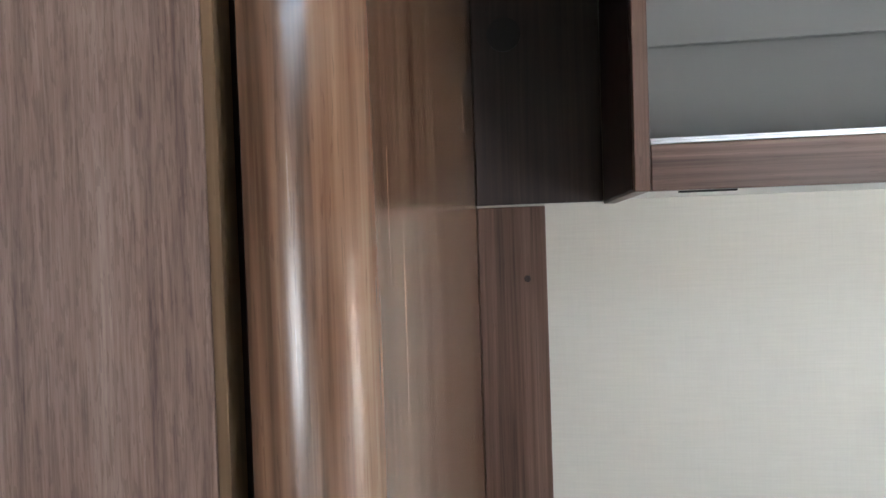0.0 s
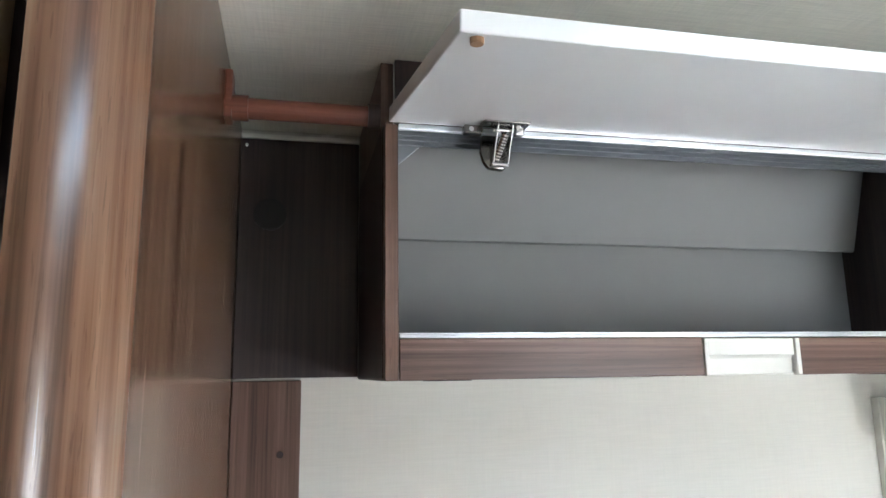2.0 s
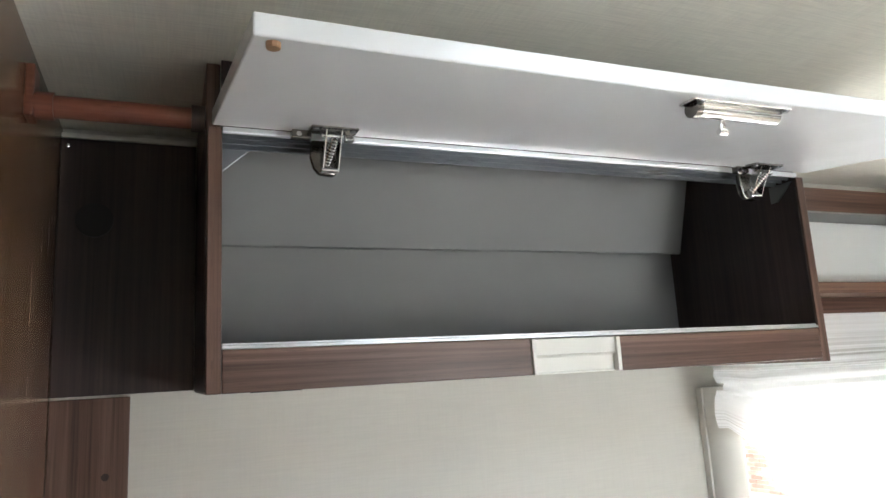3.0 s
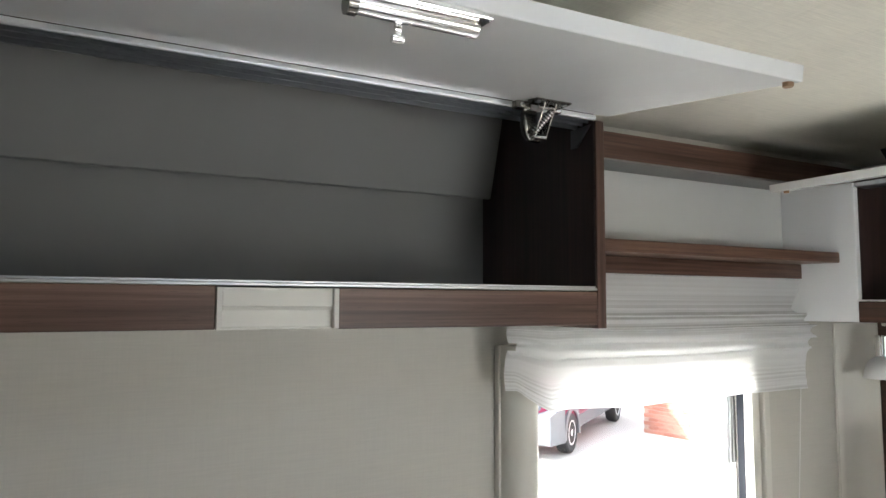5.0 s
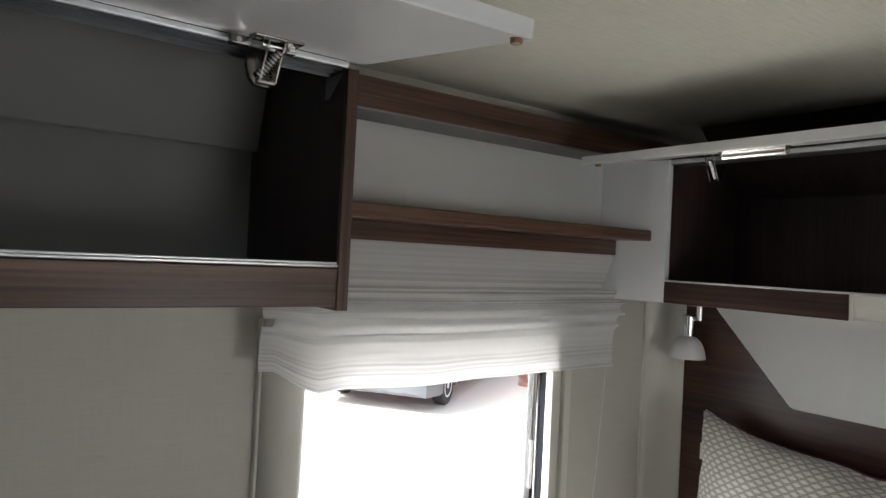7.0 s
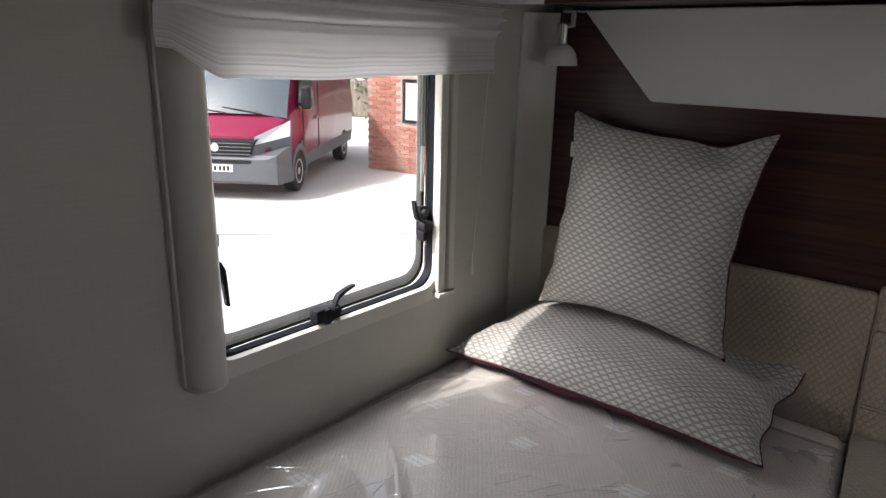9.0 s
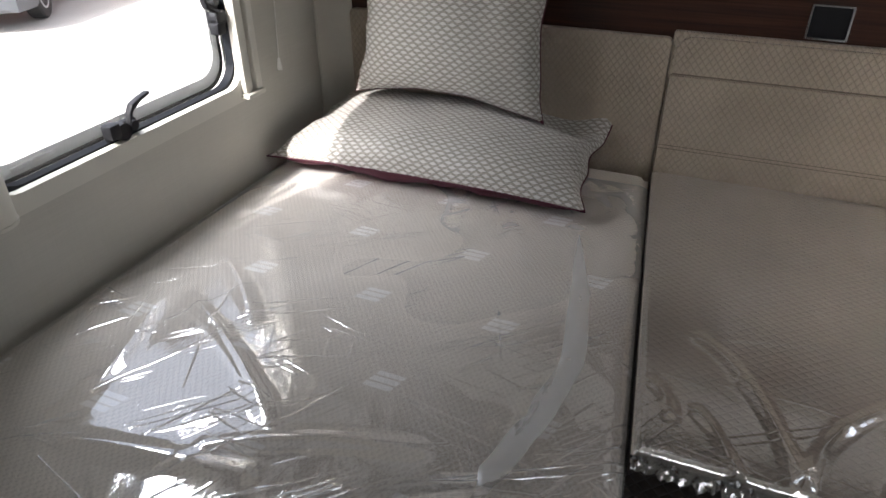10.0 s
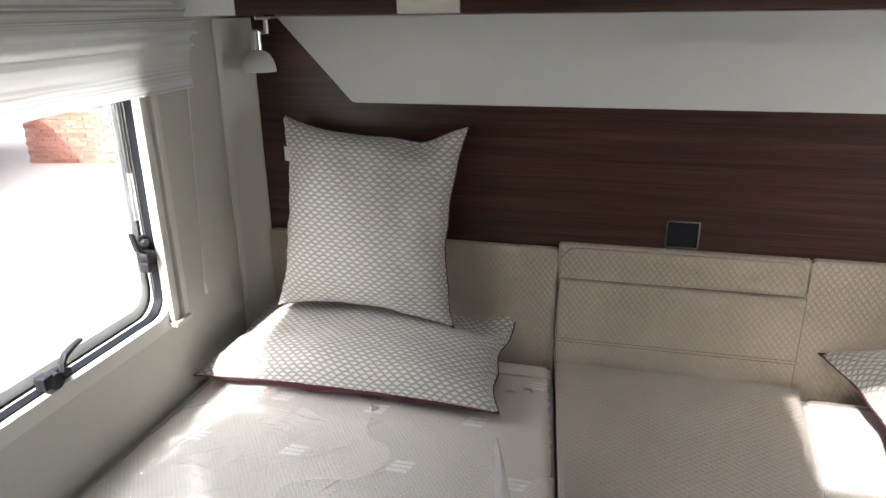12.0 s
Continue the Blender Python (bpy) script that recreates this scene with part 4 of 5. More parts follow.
pane = part("pane", prism(rounded_rect(1.135, 1.7330, 0.9500, 1.512, 0.056), 1, 1.0995, 1.1010), PANE, win, "clear acrylic pane")
pane.visible_shadow = False
cas = part("blind_cassette", prism(arc(1.118, 1.048, 0.036, 180, 360, 14) + [(1.154, 1.0595), (1.082, 1.0595)], 2, 0.931, 1.555), CREAM, win, "rounded cream blind cassette", smooth=40)
part("cassette_lip", box(1.0765, 1.0815, 1.046, 1.0595, 0.933, 1.555, 0.001), CREAM, cas)
part("end_cap", prism(arc(1.118, 1.048, 0.0372, 180, 360, 14) + [(1.1555, 1.0595), (1.0805, 1.0595)], 2, 0.9250, 0.9306), CREAM, cas, smooth=40)
gd = part("guide_rail", box(1.7130, 1.7330, 1.030, 1.0425, 0.938, 1.555, 0.002), CREAM, win, "cream side channel of the blind")
part("channel", box(1.7345, 1.7440, 1.036, 1.0425, 0.938, 1.555, 0.001), CREAM, gd)
part("channel", box(1.7460, 1.7660, 1.026, 1.0425, 0.938, 1.555, 0.003), CREAM, gd)
part("foot", box(1.7080, 1.7680, 1.021, 1.0425, 0.9260, 0.9375, 0.003), CREAM, gd)


def catch(at, turn, label, long=1.0, out=1.0):
    """Black window catch: base plate, hub and swept lever; lever along +x before the turn about y."""
    m = Matrix.Translation(at) @ pose(0, 0, 0, 0, turn, 0)
    b3 = box(-0.034, 0.034, -0.004, 0.010, -0.014, 0.010, 0.003)
    b3.transform(m)
    cb = part("catch", b3, BLACK, win, label)
    b3 = rod((-0.012, -0.022, 0.0), (-0.012, -0.002, 0.0), 0.0155, 20)
    box(-0.044, -0.020, -0.024, 0.0, -0.006, 0.020, 0.004, bm=b3)
    rod((0.020, -0.014, 0.000), (0.020, 0.0, 0.000), 0.009, 14, bm=b3)
    b3.transform(m)
    part("hub", b3, BLACK, cb, smooth=40)
    pts = [(0.000, 0.000, 0.009), (0.004, 0.018, 0.0095), (0.014, 0.034, 0.0080), (0.034, 0.043, 0.0052), (0.058, 0.049, 0.0036)]
    pts = [(px * long, pz * out, w) for px, pz, w in pts]
    o = [(px, pz + w) for px, pz, w in pts] + [(px, pz - w * 0.4) for px, pz, w in reversed(pts)]
    b3 = prism(o, 1, -0.026, -0.013, 0.0015)
    b3.transform(m)
    part("lever", b3, BLACK, cb, smooth=50)
    return cb


catch((1.400, 1.062, 0.972), 0, "black catch on the bottom rail")
catch((1.706, 1.078, 1.108), -90, "black catch on the side rail")
catch((1.149, 1.080, 1.140), 90, "black catch half hidden by the cassette", 1.55, 0.55)
st = part("stay", rod((1.7155, 1.088, 1.175), (1.7185, 1.088, 1.470), 0.0048, 14), ALU, win, "silver telescopic stay", smooth=40)
part("sleeve", rod((1.7168, 1.088, 1.280), (1.7185, 1.088, 1.475), 0.0066, 14), STEEL_DARK, st, smooth=40)
for i, (px, w, h) in enumerate(((1.205, 0.030, 0.006), (1.242, 0.046, 0.0065))):
    part("print_bar", box(px, px + w, 1.0945, 1.0958, 0.9645, 0.9645 + h, 0), PRINT_M, pane, "small pale maker's print")

# blind above the window
def roman(u, v):
    """u across from 0 to 1, v down the cloth: flat head, gathered pleats, flat hem."""
    x = 1.052 + u * (1.890 - 1.052)
    drop = v * 0.36
    n1 = noise.noise(Vector((x * 7, v * 4, 1.3)))
    n2 = noise.noise(Vector((x * 5, v * 34, 4.1)))
    right, left = max(0.0, u - 0.80) / 0.20, max(0.0, 0.13 - u) / 0.13
    if drop < 0.075:
        k = drop / 0.075
        z, y = 1.690 - 0.070 * k, 1.026 - 0.006 * k
        x -= 0.050 * right ** 2 * k
    elif drop < 0.255:
        k = (drop - 0.075) / 0.18
        ph = (4.0 * k) % 1.0
        z = 1.620 - 0.100 * k - 0.016 * math.sin(ph * 2 * math.pi) * 0.5 - 0.003 * k * math.sin(math.pi * u) ** 2
        y = 1.020 - 0.013 * math.sin(ph * math.pi) ** 0.6
        x += right ** 2 * (-0.050 * (1 - k) ** 2 + 0.042 * math.sin(min(1.0, k * 1.25) * math.pi) * (0.6 + 0.4 * math.sin(ph * math.pi)))
        x -= left * 0.006 * math.sin(ph * math.pi)
        x += 0.022 * left * math.exp(-((k - 0.72) / 0.12) ** 2)
    else:
        k = (drop - 0.255) / 0.105
        z, y = 1.520 - 0.080 * k - 0.003 * (1 - k) * math.sin(math.pi * u) ** 2, 1.020 + 0.004 * math.sin(k * math.pi)
    z += 0.036 * min(1.0, left * 1.3) ** 1.5 * v ** 3 + 0.010 * left * v
    ahead = min(1.0, max(0.0, (0.21 - u) / 0.14))
    y -= 0.034 * ahead * ahead * (3 - 2 * ahead) * min(1.0, v * 3)
    z -= 0.006 * max(0.0, 1 - abs(u - 0.42) / 0.4) * v ** 2
    return (x + 0.003 * n1 * v, y + (0.004 * n1 + 0.0012 * n2) * v, z + (0.003 * n1 + 0.001 * n2) * v)


blind = thing("roman_blind", (1.48, 1.02, 1.44), "raised white sheer roman blind with woven stripes", "blind")
cloth = part("cloth", sheet(roman, 110, 130, (0.806, 0.36)), SHEER, blind, smooth=180)
part("head_rail", box(1.082, 1.884, 1.030, 1.0485, 1.672, 1.6862, 0.001), WHITE_MAT, blind)
cord = part("cord", rod((1.8865, 1.034, 1.46), (1.846, 1.034, 0.975), 0.0011, 8), CORD_M, blind, "thin white pull cord")
part("cord_pull", lathe([(0.0055, 0), (0.006, 0.003), (0.0028, 0.026)], (1.8455, 1.034, 0.953), 12), CORD_M, cord, "small white cone pull")

# ---------------------------------------------------------------- beds


def inner_edge(x):
    """The bed narrows towards the head: y of its aisle side."""
    return 0.207 - 0.107 * (2.085 - x)


def far_edge(x):
    return -0.377 + 0.104 * (2.085 - x)


def slab(x0, x1, ya, yb, z0, z1, r, nu=60, nv=44, crown=0.0, seed=0.0, lumps=0.0012):
    """A soft slab with rounded upper edges; ya, yb give its two sides along x."""
    def top(u, v):
        x = x0 + u * (x1 - x0)
        a, b_ = ya(x), yb(x)
        y = a + v * (b_ - a)
        d = min(x - x0, x1 - x, abs(y - a), abs(b_ - y))
        k = min(1.0, d / r)
        z = z1 - r * 0.62 * (1 - math.sqrt(max(0.0, 1 - (1 - k) ** 2)))
        z += crown * math.sin(math.pi * u) ** 0.5 * math.sin(math.pi * v) ** 0.5
        z += lumps * noise.noise(Vector((x * 7 + seed, y * 7, 0))) * k
        return (x, y, z)
    bm = sheet(top, nu, nv)
    ring = [e for e in bm.edges if e.is_boundary]
    made = bmesh.ops.extrude_edge_only(bm, edges=ring)
    low = [g for g in made["geom"] if isinstance(g, bmesh.types.BMVert)]
    for v in low:
        v.co.z = z1 - r * 0.9
    made = bmesh.ops.extrude_edge_only(bm, edges=[g for g in made["geom"] if isinstance(g, bmesh.types.BMEdge) and g.is_boundary])
    for v in (g for g in made["geom"] if isinstance(g, bmesh.types.BMVert)):
        v.co.z = z0
    bm.normal_update()
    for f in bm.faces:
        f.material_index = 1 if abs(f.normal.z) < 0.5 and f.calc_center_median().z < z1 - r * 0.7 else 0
    return bm


# Infill front: the shade under its film edge is put into the dark colour.
QUILT_FRONT_SHADED = quilt("quilted_front_shaded", 1, 2, (0.075, 0.062, 0.052))
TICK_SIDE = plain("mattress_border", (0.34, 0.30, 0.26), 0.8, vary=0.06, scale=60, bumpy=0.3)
BED_Z, BASE_Z = 0.733, 0.60
base = thing("bed_bench", (1.1, 0.63, 0.0), "dark wooden bed base under the nearside mattress", "bed base")
part("box", prism([(0.06, 0.30), (2.185, 0.225), (2.185, 1.055), (0.06, 1.055)], 2, 0.0, BASE_Z, 0.004), WOOD_DARK, base)
base2 = thing("bed_bench", (1.1, -0.8, 0.0), "dark wooden bed base under the offside mattress", "bed base")
part("box", prism([(0.06, OFF_Y + 0.005), (2.185, OFF_Y + 0.005), (2.185, -0.395), (0.06, -0.38)], 2, 0.0, BASE_Z, 0.004), WOOD_DARK, base2)
base3 = thing("bed_step", (1.8, -0.08, 0.0), "dark wooden box under the middle cushion", "bed base")
part("box", prism([(1.30, -0.37), (2.185, -0.388), (2.185, 0.218), (1.30, 0.20)], 2, 0.0, BASE_Z, 0.004), WOOD_DARK, base3)

part("front_panel", box(1.286, 1.2990, -0.350, 0.185, 0.03, 0.575, 0.003), WOOD_DARK, base3, "dark laminate front panel")
part("plinth", box(1.292, 1.2990, -0.350, 0.185, 0.0, 0.0285, 0.001), BLACK, base3)

mattress = thing("mattress", (1.1, 0.6, BASE_Z), "beige patterned mattress still wrapped in clear film", "mattress", "mattresses")
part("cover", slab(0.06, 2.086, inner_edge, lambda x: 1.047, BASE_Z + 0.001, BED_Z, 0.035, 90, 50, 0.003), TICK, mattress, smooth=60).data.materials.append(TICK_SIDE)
mattress2 = thing("mattress", (1.1, -0.8, BASE_Z), "beige patterned mattress in clear film on the offside bed", "mattress", "mattresses")
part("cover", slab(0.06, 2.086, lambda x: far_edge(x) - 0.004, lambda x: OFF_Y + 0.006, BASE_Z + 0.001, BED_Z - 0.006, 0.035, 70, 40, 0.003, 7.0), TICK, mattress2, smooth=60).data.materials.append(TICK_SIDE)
infill = thing("infill_cushion", (1.65, -0.08, BASE_Z), "quilted beige infill cushion in clear film between the beds", "cushion")
part("cover", slab(1.222, 2.0895, lambda x: far_edge(x) + 0.003, lambda x: inner_edge(x) - 0.005, BASE_Z + 0.001, BED_Z + 0.010, 0.014, 90, 64, 0.003, 3.0), QUILT_TOP, infill, smooth=60).data.materials.append(QUILT_FRONT_SHADED)


def ridge(x, y, segs):
    h = 0.0
    for x0, y0, x1, y1, w, top in segs:
        dx, dy = x1 - x0, y1 - y0
        t = max(0.0, min(1.0, ((x - x0) * dx + (y - y0) * dy) / (dx * dx + dy * dy)))
        bow = 0.012 * math.sin(t * math.pi)
        px, py = x0 + t * dx + bow, y0 + t * dy
        d2 = (x - px) ** 2 + (y - py) ** 2
        h += 1.35 * top * math.exp(-d2 / (2 * w * w)) * (0.35 + 0.65 * math.sin(min(1.0, t * 0.9 + 0.1) * math.pi))
    return h


MAT_FOLDS = [(1.88, 0.56, 1.62, 0.50, 0.012, 0.0040), (1.87, 0.44, 1.58, 0.41, 0.011, 0.0038), (1.85, 0.35, 1.64, 0.29, 0.010, 0.0040), (1.90, 0.29, 1.70, 0.235, 0.010, 0.0035), (1.83, 0.72, 1.60, 0.76, 0.012, 0.0040), (1.80, 0.64, 1.66, 0.63, 0.009, 0.0030), (1.72, 0.90, 1.40, 0.97, 0.012, 0.0045), (1.92, 0.25, 1.82, 0.215, 0.009, 0.0035),
             (1.273, 0.857, 1.087, 0.569, 0.009, 0.009), (1.412, 0.913, 1.263, 0.725, 0.010, 0.008), (1.243, 0.909, 1.087, 0.848, 0.012, 0.007),
             (1.55, 0.255, 1.36, 0.222, 0.012, 0.004), (1.36, 0.222, 1.05, 0.268, 0.011, 0.006), (1.02, 0.62, 1.12, 0.36, 0.010, 0.007), (0.92, 0.90, 1.00, 0.55, 0.012, 0.008),
             (1.70, 0.42, 1.56, 0.36, 0.014, 0.004), (1.74, 0.30, 1.50, 0.235, 0.014, 0.004), (1.03, 0.34, 1.10, 0.14, 0.008, 0.008), (0.98, 0.26, 1.06, 0.10, 0.008, 0.007)]
INF_FOLDS = [(1.241, -0.09, 1.398, -0.023, 0.006851, 0.01114), (1.398, -0.023, 1.48, 0.045, 0.008432, 0.005569), (1.241, -0.09, 1.358, -0.145, 0.006851, 0.01114), (1.358, -0.145, 1.469, -0.275, 0.006851, 0.00891), (1.226, -0.016, 1.319, 0.039, 0.005797, 0.007796), (1.3, 0.07, 1.356, 0.105, 0.006324, 0.005569), (1.247, -0.182, 1.338, -0.237, 0.006324, 0.007796), (1.268, -0.205, 1.35, -0.281, 0.006324, 0.007796), (1.482, 0.06, 1.56, -0.291, 0.01, 0.00128), (1.24, -0.245, 1.29, -0.29, 0.006324, 0.007796)]


def film_height(x, y, folds, seed, amp):
    p = Vector((x, y, seed))
    warp = Vector((noise.noise(p * 3.1), noise.noise(p * 3.1 + Vector((7, 3, 1))), 0)) * 0.03
    q = p + warp
    near = 1.0 / (1.0 + math.exp((x - 1.52) * 9))
    def cell(s, ax, ay, off):
        c, sn = math.cos(off), math.sin(off)
        d = noise.voronoi(Vector(((q.x * c + q.y * sn) * s * ax, (q.y * c - q.x * sn) * s * ay, seed + off)))[0][0]
        return d * d
    busy = max(0.0, min(1.0, 0.5 + 1.6 * noise.noise(Vector((x * 2.4, y * 2.4, seed + 2)))))
    h = 0.0035 + amp * (0.0030 * cell(3.2, 0.8, 1.4, 0.6) + (0.0026 * cell(9.0, 0.6, 1.5, 1.1) + 0.0013 * cell(24.0, 0.45, 1.5, 0.3)) * (0.25 + busy)) * (0.5 + 0.5 * near)
    return h + ridge(x, y, folds)


def film_sheet(x0, x1, ya, yb, z, folds, seed, amp, nu, nv, drop, edge=0.035):
    """Clear film laid over a slab: rides on its top and hangs down a little at aisle and foot."""
    def co(u, v):
        x = x0 + u * (x1 - x0)
        a, b_ = ya(x), yb(x)
        y = a + v * (b_ - a)
        d = min(max(0.0, x - x0), abs(y - a), abs(b_ - y), x1 - x)
        k = min(1.0, d / edge)
        zz = z - 0.68 * edge * (1 - math.sqrt(max(0.0, 1 - (1 - k) ** 2)))
        zz += film_height(x, y, folds, seed, amp) * (0.4 + 0.6 * k)
        if d < 0.012:
            side = noise.noise(Vector((x * 110, y * 110, seed)))
            zz += (0.0016 if amp > 0.5 else 0.0003) * side
        return (x, y, zz)
    bm = sheet(co, nu, nv)
    ring = [e for e in bm.edges if e.is_boundary and all(abs(v.co.x - x1) > 1e-4 for v in e.verts)]
    for step in range(3):
        made = bmesh.ops.extrude_edge_only(bm, edges=ring)
        ring = [g for g in made["geom"] if isinstance(g, bmesh.types.BMEdge) and g.is_boundary and g.calc_length() > 1e-6]
        ring = [e for e in ring if all(v in set(g for g in made["geom"] if isinstance(g, bmesh.types.BMVert)) for v in e.verts)]
        for v in (g for g in made["geom"] if isinstance(g, bmesh.types.BMVert)):
            v.co.z -= drop / 3
            n1 = noise.noise(Vector((v.co.x * 110, v.co.y * 110, seed + step)))
            v.co.x -= 0.004 + 0.006 * n1 if v.co.x < x0 + 0.02 else 0.0
            if abs(v.co.y - ya(v.co.x)) < 0.03:
                v.co.y += (-0.002 - 0.003 * n1) * (1 if ya(v.co.x) < yb(v.co.x) else -1)
    return bm


film = thing("film_wrap", (1.1, 0.6, BED_Z), "wrinkled clear plastic film over the nearside mattress", "plastic film")
part("film", film_sheet(0.055, 2.02, lambda x: inner_edge(x) - 0.002, lambda x: 1.046, BED_Z + 0.0045, MAT_FOLDS, 0.0, 0.8, 460, 220, 0.09), FILM, film, smooth=180)
film2 = thing("film_wrap", (1.65, -0.08, BED_Z + 0.01), "clear plastic film creased over the quilted infill cushion", "plastic film")
part("film", film_sheet(1.216, 2.083, lambda x: far_edge(x) + 0.005, lambda x: inner_edge(x) - 0.007, BED_Z + 0.011, INF_FOLDS, 20.0, 0.10, 340, 240, 0.010, 0.013), FILM_TIGHT, film2, smooth=180)
film3 = thing("film_wrap", (1.1, -0.8, BED_Z), "clear plastic film over the offside mattress", "plastic film")
part("film", film_sheet(0.055, 2.07, lambda x: far_edge(x) - 0.003, lambda x: OFF_Y + 0.008, BED_Z - 0.005, [], 40.0, 0.8, 140, 70, 0.09), FILM, film3, smooth=180)



def strip_on(points, half, seed):
    """A narrow doubled band of film that follows a line on the mattress."""
    def co(u, v):
        k = u * (len(points) - 1)
        i0 = min(int(k), len(points) - 2)
        f = k - i0
        f = f * f * (3 - 2 * f)
        x = points[i0][0] * (1 - f) + points[i0 + 1][0] * f
        y = points[i0][1] * (1 - f) + points[i0 + 1][1] * f
        n1 = noise.noise(Vector((u * 14, v * 3, seed)))
        w = half * min(1.0, 5 * u + 0.05, 5 * (1 - u) + 0.05)
        return (x, y + (v - 0.5) * 2 * w + 0.003 * n1, BED_Z + 0.0120 + 0.0035 * math.sin(v * math.pi) + 0.002 * n1)
    return sheet(co, 60, 6)


part("seam_band", strip_on([(1.72, 0.29), (1.537, 0.248), (1.359, 0.218), (1.231, 0.234), (1.122, 0.262), (1.05, 0.27)], 0.018, 3.0), FILM_DOUBLE, film, "doubled band of film", smooth=180)


def crimp(u, v):
    """Gathered edge of the film along the front of the infill cushion."""
    y = far_edge(1.22) + 0.012 + u * (inner_edge(1.22) - far_edge(1.22) - 0.026)
    g = math.sin(u * 400 + 9 * noise.noise(Vector((u * 9, 0, 1)))) * (0.4 + 0.6 * abs(noise.noise(Vector((u * 30, v, 2)))))
    return (1.2145 + v * 0.018 - 0.002 * g * (1 - v), y + 0.002 * g, BED_Z + 0.004 + 0.010 * v - 0.012 * (1 - v) ** 2 + 0.0022 * g * (1 - abs(2 * v - 1)))


part("gathered_edge", sheet(crimp, 800, 6), FILM_TIGHT, film2, "gathered edge of the film", smooth=180)

# padded backrest along the rear wall
backrest = thing("backrest", (2.15, -0.08, 0.70), "quilted beige backrest with a stitched pocket in the middle", "headboard")


def pad(y0, y1, z0, z1, x_front, r, corners=0.012, seed=0.0):
    o = rounded_rect(y0, y1, z0, z1, corners, 5)
    made = prism(o, 0, x_front, 2.1215)
    bmesh.ops.bevel(made, geom=[e for e in made.edges if all(abs(v.co.x - x_front) < 1e-5 for v in e.verts)], offset=r, segments=4, profile=0.6, affect="EDGES")
    return made


part("side_pad", pad(0.2080, 0.992, 0.66, 1.040, 2.103, 0.004), QUILT_REAR, backrest, smooth=18)
part("side_pad", pad(-1.20, -0.3605, 0.66, 1.056, 2.103, 0.004), QUILT_REAR, backrest, smooth=18)
part("middle_pad", pad(-0.3605, 0.2075, 0.66, 1.055, 2.1070, 0.004, 0.006), QUILT_REAR, backrest, smooth=18)
pk = part("pocket", pad(-0.3585, 0.2010, 0.690, 0.9655, 2.0900, 0.004, 0.004), QUILT_REAR, backrest, "stitched pocket with an open lip", smooth=18)
part("pocket_top", pad(-0.3560, 0.1985, 0.9500, 1.0475, 2.0985, 0.004, 0.036), QUILT_REAR, backrest, "top of the pocket with rounded corners", smooth=18)
# Side seams, their dark colour carries the shade along the pocket's edges.
for ey in (-0.3588, 0.2013):
    part("edge_seam", rod((2.0945, ey, 0.700), (2.0945, ey, 0.9650), 0.0016, 8), PLUM_GREY, pk, "stitched side seam, darkened for the shade beside it", smooth=40)
# Thin dark strip that stands for the shade inside the pocket's opening.
part("lip", box(2.0955, 2.0982, -0.353, 0.197, 0.9657, 0.9690, 0.0008), PLUM_GREY, pk, "dark strip for the shade in the pocket's opening")
for sz in (0.7980, 0.8060):
    part("stitching", box(2.0890, 2.0898, -0.356, 0.1985, sz, sz + 0.0012, 0.0), PLUM_GREY, pk, "row of dark stitching")
switch = thing("socket_plate", (2.120, -0.077, 1.06), "square black switch in a chrome frame on the walnut panel", "switch")
part("bezel", ring_frame(rounded_rect(-0.115, -0.039, 1.0610, 1.1275, 0.003), rounded_rect(-0.1115, -0.0425, 1.0642, 1.1243, 0.002), 0, 2.112, 2.1215), CHROME, switch, "chrome frame")
part("rocker", box(2.1150, 2.1212, -0.1110, -0.0430, 1.0647, 1.1238, 0.001), BLACK, switch)

# ---------------------------------------------------------------- cushions


def cushion_mesh(w, h, thick, front, seed, dent=None, puff=0.42, under=1.0, tip=0.0, pinch=0.10):
    """One half of a stuffed cushion in its own plane; u to the right, v up, bulging to +z (front) or -z."""
    s = 1 if front else -1
    def co(u, v):
        a, b_ = 2 * u - 1, 2 * v - 1
        x = a * w / 2 * (1 - pinch * (1 - abs(b_) ** 2.2) * abs(a) ** 3)
        y = b_ * h / 2 * (1 - pinch * (1 - abs(a) ** 2.2) * abs(b_) ** 3)
        e = max(0.0, (1 - abs(a) ** 2.6) * (1 - abs(b_) ** 2.6))
        z = thick / 2 * (1.0 if front else under) * e ** puff
        n1 = noise.noise(Vector((x * 7 + seed, y * 7, seed)))
        n2 = noise.noise(Vector((x * 17 + seed, y * 19, seed + 3)))
        n3 = noise.noise(Vector((x * 38 + seed, y * 34, seed + 6)))
        z += (0.013 * n1 + 0.0055 * n2 + 0.0016 * n3) * min(1.0, e * 5)
        x += 0.010 * noise.noise(Vector((y * 11, seed, 2.0))) * abs(a) ** 4
        y += 0.006 * noise.noise(Vector((x * 11, seed, 5.0))) * abs(b_) ** 4
        edge = max(abs(a), abs(b_))
        if edge > 0.8:
            g = math.sin(math.atan2(b_, a) * 23 + seed) * 0.0035 * (edge - 0.8) / 0.2
            z += g * min(1.0, e * 30)
        if dent:
            for da, db, dw, dd in dent:
                q = math.exp(-(((a - da) / dw) ** 2 + ((b_ - db) / dw) ** 2))
                z -= dd * q * min(1.0, e * 8)
                if s > 0 or s < 0:
                    y -= 0.35 * dd * q * (1 if db > 0.5 else 0)
        curl = max(0.0, (a + b_ - 1.55) / 0.45) ** 1.6
        return (x - 0.25 * tip * curl, y - 0.35 * tip * curl, s * z + tip * curl)
    return arc_uv(sheet(co, 44, 44, (w, h)), 44)


